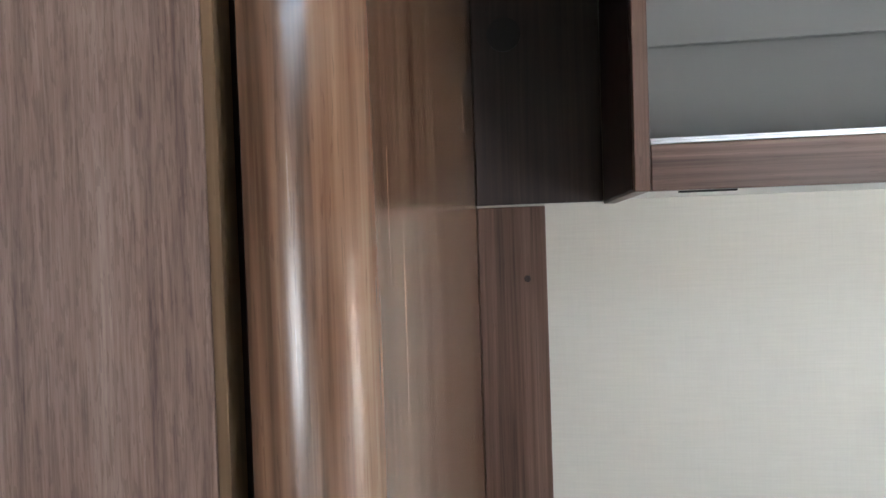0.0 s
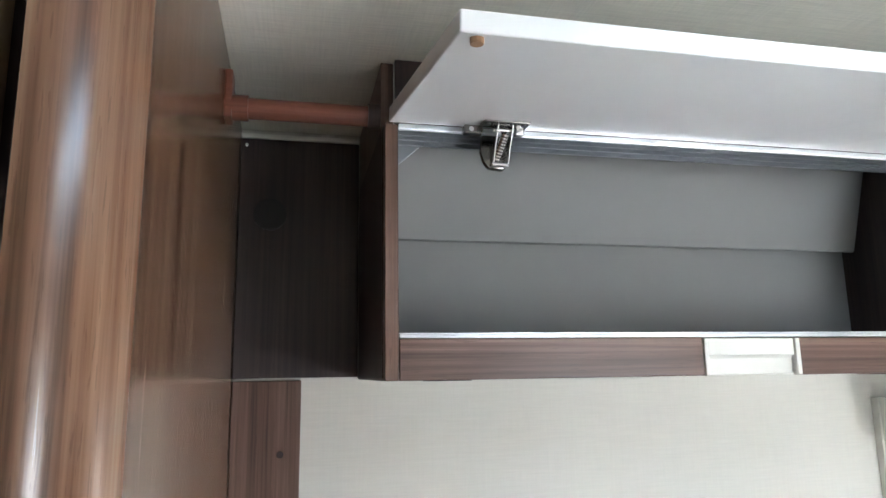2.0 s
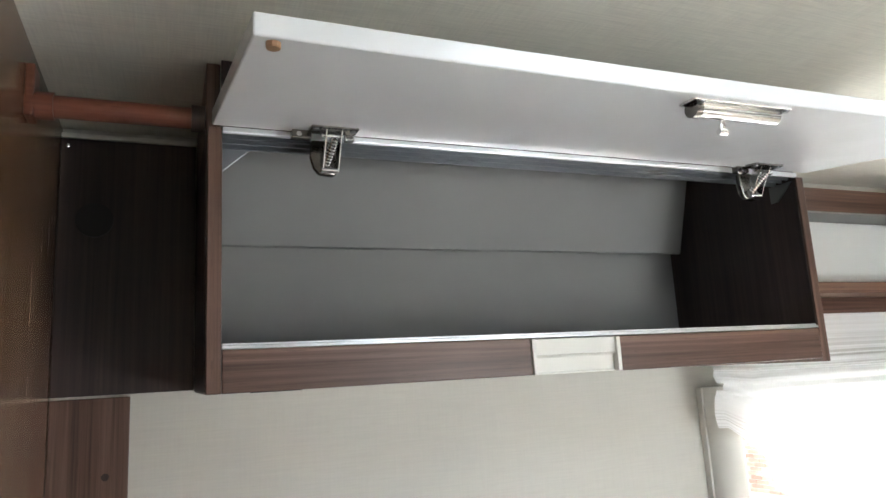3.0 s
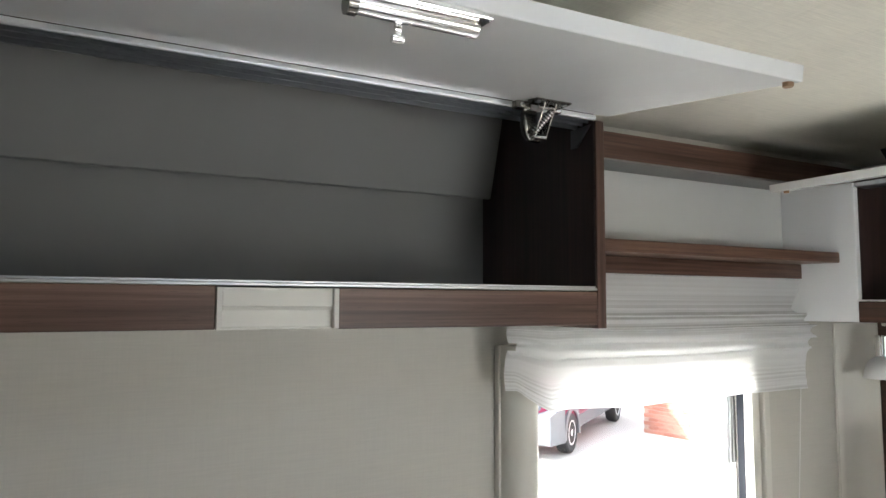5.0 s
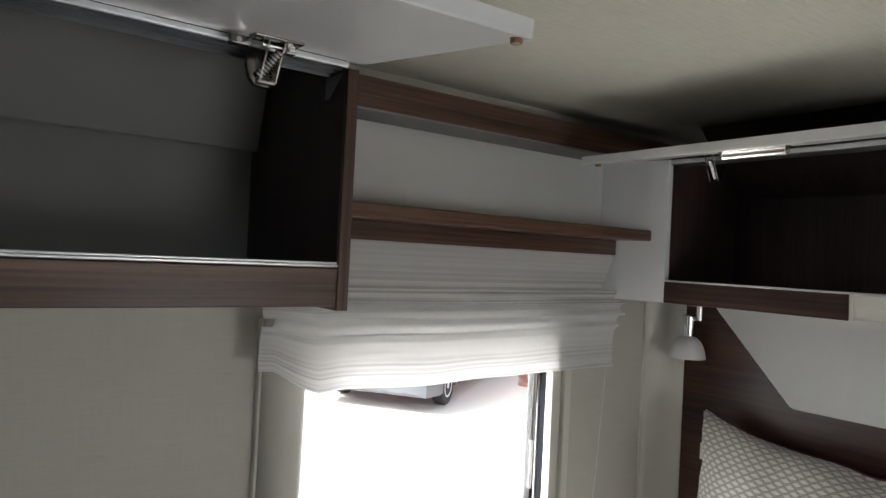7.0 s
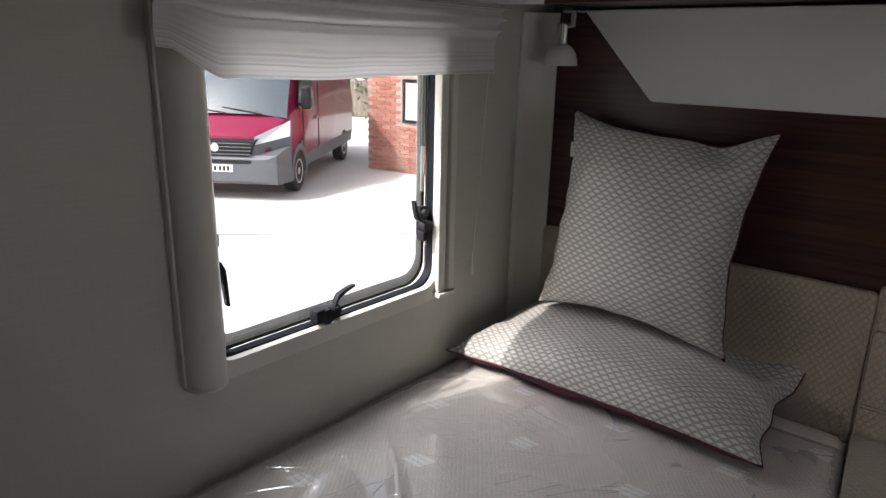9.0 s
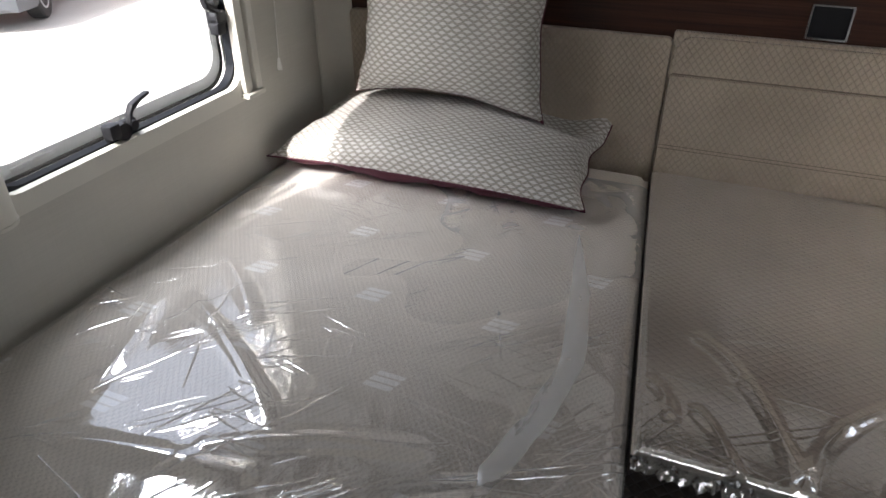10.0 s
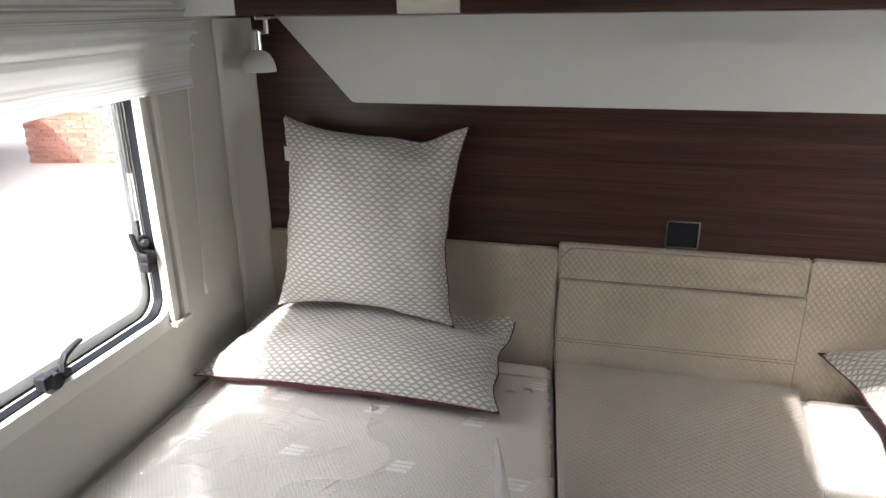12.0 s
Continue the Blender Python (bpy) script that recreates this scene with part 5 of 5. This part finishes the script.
def arc_uv(bm, n):
    """UVs in metres that follow the bulging cloth, so that the weave keeps its size."""
    bm.verts.index_update()
    bm.verts.ensure_lookup_table()
    at = lambda i, j: bm.verts[i * (n + 1) + j].co
    us, vs = {}, {}
    mid = n // 2
    for k in range(n + 1):
        us[(mid, k)] = vs[(k, mid)] = 0.0
        for a in range(mid, n):
            us[(a + 1, k)] = us[(a, k)] + (at(a + 1, k) - at(a, k)).length
            vs[(k, a + 1)] = vs[(k, a)] + (at(k, a + 1) - at(k, a)).length
        for a in range(mid, 0, -1):
            us[(a - 1, k)] = us[(a, k)] - (at(a - 1, k) - at(a, k)).length
            vs[(k, a - 1)] = vs[(k, a)] - (at(k, a - 1) - at(k, a)).length
    lay = bm.loops.layers.uv.active
    for f in bm.faces:
        for l in f.loops:
            key = divmod(l.vert.index, n + 1)
            l[lay].uv = (us[key] + 1.0, vs[key] + 1.0)
    return bm


def cushion(name, m, w, h, thick, seed, label, dent=None, group="scatter cushions", under=1.0, tip=0.0, pinch=0.10):
    root = thing(name, m.translation, label, "cushion", group)
    for front, material, nm, lb in ((True, OGEE, "front_cover", "pale cloth with dark interlaced waves"), (False, PLUM, "back_cover", "plum cloth back")):
        b4 = cushion_mesh(w, h, thick, front, seed, dent if front else None, under=under, tip=tip, pinch=pinch)
        b4.transform(m)
        part(nm, b4, material, root, lb, smooth=180)
    rim = cushion_mesh(w, h, thick, True, seed, dent, tip=tip, pinch=pinch)
    rim.verts.ensure_lookup_table()
    n = 44
    order = [i * (n + 1) for i in range(n)] + [n * (n + 1) + j for j in range(n)] + [(n - i) * (n + 1) + n for i in range(n)] + [n - j for j in range(n)]
    loop = [m @ rim.verts[k].co for k in order]
    rim.free()
    tube = bmesh.new()
    mid = sum(loop, Vector()) / len(loop)
    nrm = (m.to_3x3() @ Vector((0, 0, 1))).normalized()
    rings = []
    for q in loop:
        out = (q - mid).normalized()
        rings.append([tube.verts.new(q + (out * math.cos(t) + nrm * math.sin(t)) * 0.0022) for t in (0, 1.571, 3.142, 4.712)])
    for p0, p1 in zip(rings, rings[1:] + rings[:1]):
        for k in range(4):
            tube.faces.new((p0[k], p0[(k + 1) % 4], p1[(k + 1) % 4], p1[k]))
    part("piping", tube, PLUM, root, "dark plum seam piping", smooth=180)
    return root


def axes(origin, u, v):
    """Pose with local x along u and local y nearly along v."""
    u = Vector(u).normalized()
    n = u.cross(Vector(v)).normalized()
    v2 = n.cross(u)
    mm = Matrix((u, v2, n)).transposed().to_4x4()
    mm.translation = origin
    return mm


up_cushion = cushion("upright_cushion", axes((2.016, 0.670, 1.107), (0.01, -1, -0.045), (0.16, -0.075, 1)), 0.472, 0.490, 0.140, 2.0,
                     "square cushion with a wave pattern leaning on the backrest", [(0.52, 0.95, 0.20, 0.034), (0.55, 0.45, 0.26, 0.014), (0.80, -0.02, 0.15, 0.016), (0.45, 0.12, 0.13, 0.009), (-0.80, 0.35, 0.16, 0.010), (0.2, -0.85, 0.15, 0.012)], pinch=0.145)
tag = part("label_tag", box(2.050, 2.0525, 0.880, 0.896, 1.244, 1.280, 0.0005), CREAM, up_cushion, "small cream cloth tag")
cushion("lying_cushion", axes((1.950, 0.664, 0.790), (0.0, -1, 0.006), (1, 0, 0.07)), 0.745, 0.385, 0.145, 9.0,
        "oblong cushion with a wave pattern lying flat on the film", [(0.72, 0.55, 0.26, 0.030)], under=0.55, tip=0.05)
cushion("lying_cushion", axes((1.975, -0.79, 0.800), (0.16, -1, 0.0), (1, 0.16, 0.16)), 0.72, 0.37, 0.150, 15.0,
        "oblong cushion lying askew on the offside mattress", [(0.3, 0.2, 0.3, 0.02)], under=0.6)
cushion("upright_cushion", axes((2.035, -0.83, 1.075), (-0.01, -1, 0.03), (0.14, 0.06, 1)), 0.47, 0.48, 0.13, 21.0,
        "square cushion with a plum back leaning on the backrest")

# ---------------------------------------------------------------- outside
CONCRETE = plain("pale_concrete", (0.50, 0.485, 0.455), 0.9, vary=0.10, scale=3.0, bumpy=0.2)
PAINT = plain("plum_red_paint", (0.19, 0.010, 0.042), 0.14, vary=0.04, scale=2.0, bumpy=0.0)
PAINT_GREY = plain("grey_bumper_plastic", (0.10, 0.105, 0.115), 0.55, vary=0.08)
GLASS_DARK = plain("tinted_glass", (0.05, 0.065, 0.075), 0.06, vary=0.1, bumpy=0.0, spec=0.8)
TYRE = plain("tyre_rubber", (0.02, 0.02, 0.021), 0.8)
LAMP_GLASS = plain("headlamp_lens", (0.62, 0.63, 0.64), 0.12, vary=0.1, scale=60, bumpy=0.0)
MORTAR = plain("mortar", (0.36, 0.27, 0.225), 0.9, vary=0.12)
LEAF = plain("hedge_leaf", (0.075, 0.10, 0.04), 0.7, vary=0.5, scale=9)


def brick_material():
    m, nt, nodes, links, b = mat("red_brick")
    info = nodes.new("ShaderNodeObjectInfo")
    p = position(nt)
    g = noise_tex(nt, p, 60.0, 4.0, 0.6)
    k = math_node(nt, "MULTIPLY_ADD", g, 0.5, math_node(nt, "MULTIPLY", info.outputs["Random"], 0.5))
    links.new(ramp(nt, k, [(0.2, (0.27, 0.105, 0.075)), (0.5, (0.35, 0.150, 0.110)), (0.8, (0.41, 0.205, 0.155))]), b.inputs["Base Color"])
    b.inputs["Roughness"].default_value = 0.9
    bump(nt, b, g, 0.4, 0.004)
    return m


BRICK = brick_material()
structure("ground", prism([(-400, -400), (400, -400), (400, 400), (-400, 400)], 2, GROUND - 0.2, GROUND), CONCRETE, "pale sunlit concrete yard", "ground")
# shallow joints in the yard
for nm, a, c in (("trim_yard_joint", (3.2, 9.5), (9.5, 3.4)), ("trim_yard_joint", (2.6, 6.2), (5.6, 8.4))):
    d = (Vector(c) - Vector(a)).normalized()
    nn = Vector((-d.y, d.x)) * 0.006
    o = [(a[0] + nn.x, a[1] + nn.y), (c[0] + nn.x, c[1] + nn.y), (c[0] - nn.x, c[1] - nn.y), (a[0] - nn.x, a[1] - nn.y)]
    structure(nm, prism(o, 2, GROUND - 0.01, GROUND + 0.004), PAINT_GREY, "dark joint in the concrete yard", "joint")

# van: local x forward from the front axle, y to its left, z up from the ground
van = thing("van", (7.03, 9.99, GROUND), "plum red panel van with grey bumpers parked in the yard", "van")
VM = Matrix.Translation((7.03, 9.99, GROUND)) @ Matrix.Rotation(math.atan2(-0.582, -0.813), 4, "Z")


def vpart(name, bmv, material, parent, label="", smooth=None):
    bmv.transform(VM)
    return part(name, bmv, material, parent, label, smooth)


def loft(stations, n, closed=True):
    """Skin over rings of equally many points."""
    made = bmesh.new()
    rings = [[made.verts.new(c) for c in ring] for ring in stations]
    for p, q in zip(rings, rings[1:]):
        for i in range(len(p) if closed else len(p) - 1):
            j = (i + 1) % len(p)
            made.faces.new((p[i], p[j], q[j], q[i]))
    if closed:
        made.faces.new(rings[0])
        made.faces.new(rings[-1])
    return made


def van_ring(x, half, z_low, z_top, tumble):
    """A rounded section of the body at x."""
    pts = []
    top = half - tumble
    for y, z in ((-half * 0.96, z_low), (-half, z_low + 0.12), (-half, z_low + (z_top - z_low) * 0.45), (-top - 0.02, z_top - 0.13), (-top + 0.02, z_top - 0.04), (-top + 0.14, z_top),
                 (top - 0.14, z_top), (top - 0.02, z_top - 0.04), (top + 0.02, z_top - 0.13), (half, z_low + (z_top - z_low) * 0.45), (half, z_low + 0.12), (half * 0.96, z_low)):
        pts.append((x, y, z))
    return pts


stations = [van_ring(0.86, 0.62, 0.62, 1.00, 0.08), van_ring(0.76, 0.78, 0.50, 1.075, 0.08), van_ring(0.50, 0.97, 0.42, 1.18, 0.09), van_ring(0.24, 1.02, 0.40, 1.26, 0.10), van_ring(-0.22, 1.02, 0.40, 1.78, 0.15),
            van_ring(-0.55, 1.02, 0.40, 2.15, 0.17), van_ring(-0.95, 1.02, 0.40, 2.24, 0.14), van_ring(-1.9, 1.02, 0.40, 2.27, 0.12), van_ring(-3.2, 1.02, 0.40, 2.27, 0.12), van_ring(-4.35, 1.01, 0.42, 2.25, 0.12)]
vpart("body", loft(stations, 12), PAINT, van, "plum red painted body", smooth=38)
vpart("windscreen", loft([[(0.275, -0.93, 1.235), (0.290, -0.50, 1.290), (0.290, 0.50, 1.290), (0.275, 0.93, 1.235)], [(0.005, -0.895, 1.585), (0.035, -0.45, 1.665), (0.035, 0.45, 1.665), (0.005, 0.895, 1.585)], [(-0.475, -0.82, 2.09), (-0.44, -0.45, 2.130), (-0.44, 0.45, 2.130), (-0.475, 0.82, 2.09)]], 4, False), GLASS_DARK, van, "sloping windscreen", smooth=60)
vpart("wiper", rod((0.305, 0.55, 1.295), (0.235, -0.14, 1.385), 0.010, 8), BLACK, van)
vpart("wiper", rod((0.305, -0.05, 1.300), (0.235, -0.70, 1.370), 0.010, 8), BLACK, van)
bumper = vpart("bumper", loft([[(0.98, y * 0.80, z) for y, z in ((-1, 0.32), (-1, 0.66), (1, 0.66), (1, 0.32))], [(0.93, y * 0.95, z) for y, z in ((-1, 0.27), (-1, 0.72), (1, 0.72), (1, 0.27))], [(0.46, y * 1.045, z) for y, z in ((-1, 0.25), (-1, 0.84), (1, 0.84), (1, 0.25))]], 4), PAINT_GREY, van, "grey plastic front bumper", smooth=30)
grille = vpart("grille", loft([[(0.965, y, z) for y, z in ((-0.52, 0.70), (-0.62, 0.93), (0.62, 0.93), (0.52, 0.70))], [(0.80, y, z) for y, z in ((-0.52, 0.70), (-0.66, 0.98), (0.66, 0.98), (0.52, 0.70))]], 4), BLACK, van, "black grille")
for gz in (0.735, 0.790, 0.845, 0.900):
    vpart("slat", box(0.962, 0.978, -0.56, 0.56, gz - 0.006, gz + 0.006, 0.002), STEEL_DARK, grille)
vpart("badge", rod((0.965, 0, 0.835), (0.992, 0, 0.835), 0.065, 24), CHROME, grille, "round plain badge")
vpart("air_intake", box(0.955, 0.990, -0.56, 0.56, 0.595, 0.650, 0.005), BLACK, bumper)
plate = vpart("number_plate", box(0.980, 0.998, -0.27, 0.27, 0.46, 0.575, 0.004), WHITE_MAT, bumper, "white plate with plain dark bars")
for i in range(7):
    vpart("bar", box(0.9985, 1.0005, -0.215 + i * 0.062 + (0.02 if i > 3 else 0), -0.178 + i * 0.062 + (0.02 if i > 3 else 0), 0.482, 0.552, 0), BLACK, plate)
for s in (-1, 1):
    vpart("headlight", loft([[(0.80, s * 0.58, 0.86), (0.80, s * 0.58, 0.98), (0.40, s * 0.93, 1.17), (0.46, s * 0.96, 0.96)], [(0.915, s * 0.58, 0.87), (0.875, s * 0.60, 1.00), (0.40, s * 1.025, 1.215), (0.50, s * 1.045, 0.98)]], 4), LAMP_GLASS, van, "clear swept headlight", smooth=50)
    vpart("bumper_cheek", loft([[(0.70, s * 0.56, 0.68), (0.70, s * 0.60, 0.875), (0.40, s * 0.98, 0.975), (0.40, s * 0.98, 0.70)], [(0.955, s * 0.56, 0.68), (0.925, s * 0.60, 0.872), (0.46, s * 1.05, 0.972), (0.47, s * 1.05, 0.70)]], 4), PAINT_GREY, bumper, smooth=40)
    vpart("fog_lamp", rod((0.88, s * 0.84, 0.46), (0.915, s * 0.86, 0.46), 0.06, 18), GLASS_DARK, bumper)
    mir = vpart("mirror", box(-0.30, -0.16, s * 1.10 - 0.06, s * 1.10 + 0.10 * 1, 1.35, 1.72, 0.035, 3), BLACK, van, "tall black door mirror", smooth=40)
    vpart("arm", box(-0.26, -0.20, min(s * 0.98, s * 1.08), max(s * 0.98, s * 1.08), 1.40, 1.46, 0.01), BLACK, mir)
    vpart("side_window", loft([[(-0.10, s * 1.014, 1.36), (-0.42, s * 0.962, 1.90)], [(-1.15, s * 1.018, 1.33), (-1.12, s * 0.955, 1.95)]], 2, False), GLASS_DARK, van, "dark cab side window")
    vpart("sill_trim", box(-4.1, -0.48, s * 1.0 - 0.03, s * 1.0 + 0.03, 0.36, 0.58, 0.01), PAINT_GREY, van, "grey side trim")
    vpart("arch", prism(arc(0, 0.34, 0.46, -10, 190, 16) + arc(0, 0.34, 0.36, 190, -10, 16), 1, s * 1.0 - 0.03, s * 1.0 + 0.045), PAINT_GREY, van, "grey wheel arch")
    for wx in (0.0, -3.42):
        prof = [(0.20, -0.10), (0.31, -0.105), (0.335, -0.08), (0.34, 0.0), (0.335, 0.08), (0.31, 0.105), (0.20, 0.10)]
        wm = pose(0, 0, 0, 90)
        wh = vpart("wheel", lathe(prof, (wx, s * 0.92, 0.34), 32, m=wm), TYRE, van, "black tyre on a silver wheel", smooth=40)
        rm = lathe([(0.205, -0.09), (0.205, -0.104), (0.18, -0.106), (0.165, -0.085), (0.08, -0.075), (0.06, -0.10), (0.03, -0.105)], (0, 0, 0), 28)
        for i in range(10):
            an = 2 * math.pi * i / 10
            rod((0.125 * math.cos(an), 0.125 * math.sin(an), -0.090), (0.125 * math.cos(an), 0.125 * math.sin(an), -0.078), 0.022, 8, bm=rm)
        rm.transform(Matrix.Translation((wx, s * 0.92, 0.34)) @ pose(0, 0, 0, 90 if s > 0 else -90))
        vpart("rim", rm, ALU, wh, "silver steel rim", smooth=40)
vpart("door_seam", box(-1.34, -1.325, 1.015, 1.028, 0.60, 2.0, 0), BLACK, van)
vpart("door_seam", box(-0.36, -0.345, 1.010, 1.028, 0.60, 1.36, 0), BLACK, van)
vpart("door_handle", box(-1.26, -1.10, 1.02, 1.05, 1.12, 1.16, 0.008), PAINT, van)

# brick outbuilding past the van; the near corner stands beside it
BM_ = Matrix.Translation((10.02, 10.0, GROUND)) @ Matrix.Rotation(math.atan2(-1.0, 0.16), 4, "Z")
hut = thing("brick_building", (10.02, 10.0, GROUND), "red brick outbuilding across the yard", "building")
b5 = box(0.012, 5.0, 0.012, 4.0, 0.0, 2.9)
b5.transform(BM_)
core = part("wall", b5, MORTAR, hut, "mortar and brick wall")
b5 = box(-0.2, 5.2, -0.2, 4.2, 2.9, 3.05, 0.02)
b5.transform(BM_)
part("roof", b5, PAINT_GREY, hut, "flat grey roof edge")
b5 = ring_frame([(1.62, 0.0), (2.57, 0.0), (2.57, 2.1), (1.62, 2.1)], [(1.74, 0.0), (2.45, 0.0), (2.45, 2.0), (1.74, 2.0)], 1, -0.03, 0.05)
b5.transform(BM_)
dr = part("door", b5, PAINT_GREY, hut, "dark door frame")
b5 = box(1.745, 2.445, -0.005, 0.03, 0.005, 1.995, 0.004)
b5.transform(BM_)
part("leaf", b5, WHITE_MAT, dr, "pale door leaf")
b5 = ring_frame(rounded_rect(0.85, 1.50, 0.98, 1.80, 0.01, 2), rounded_rect(0.91, 1.44, 1.04, 1.74, 0.01, 2), 1, -0.025, 0.03)
b5.transform(BM_)
hw = part("window", b5, BLACK, hut, "small dark framed window")
b5 = box(0.905, 1.445, -0.004, 0.006, 1.035, 1.745, 0)
b5.transform(BM_)
part("pane", b5, WHITE_MAT, hw)
b5 = box(0, 0.215, 0, 0.10, 0, 0.065, 0.004, 1)
brick_mesh = mesh_of("brick", b5, BRICK)
count = 0
for row in range(40):
    for col in range(0, 8):
        bx = col * 0.225 + (0.1125 if row % 2 else 0.0)
        bz = 0.008 + row * 0.075
        if bx > 1.41 or count >= 296 or (0.62 < bx < 1.52 and 0.90 < bz < 1.81):
            continue
        ob = new("brick", brick_mesh)
        ob.parent = core
        ob.location = BM_ @ Vector((bx, random.uniform(-0.003, 0.003), bz)) - Vector((0, 0, 0))
        ob.rotation_euler = (0, 0, math.atan2(-1.0, 0.16))
        count += 1

# hedge and fence far behind
HM = Matrix.Translation((17.5, 19.0, GROUND)) @ Matrix.Rotation(math.atan2(-1.0, 0.95), 4, "Z")
hb = bmesh.new()
rnd = random.Random(4)
for i in range(5200):
    px, py, pz = rnd.uniform(-9, 9), rnd.gauss(0, 0.7), abs(rnd.gauss(1.4, 0.9))
    c = Vector((px, py, pz))
    t = Vector((rnd.uniform(-1, 1), rnd.uniform(-1, 1), rnd.uniform(-1, 1))).normalized() * 0.11
    s_ = t.orthogonal().normalized() * 0.055
    vs = [hb.verts.new(c + q) for q in (-t, s_, t, -s_)]
    hb.faces.new(vs)
hb.transform(HM)
hedge = new("hedge", mesh_of("hedge", hb, LEAF))
tagged(hedge, "dull green hedge along the far side of the yard", "hedge", kind="stuff")
fence = thing("fence", (17.0, 18.2, GROUND), "weathered wooden board fence before the hedge", "fence")
FENCE_M = wood("weathered_board", 2, dark=(0.16, 0.13, 0.10), mid=(0.26, 0.22, 0.17), light=(0.36, 0.31, 0.25), rough=0.8)
b5 = box(0, 0.145, 0, 0.02, 0, 1.25, 0.003, 1)
b5.transform(Matrix.Rotation(math.atan2(-1.0, 0.95), 4, "Z"))
board_mesh = mesh_of("board", b5, FENCE_M)
for i in range(-40, 40):
    ob = new("board", board_mesh)
    ob.parent = fence
    ob.location = Matrix.Rotation(math.atan2(-1.0, 0.95), 4, "Z") @ Vector((i * 0.155, 0, 0.02))
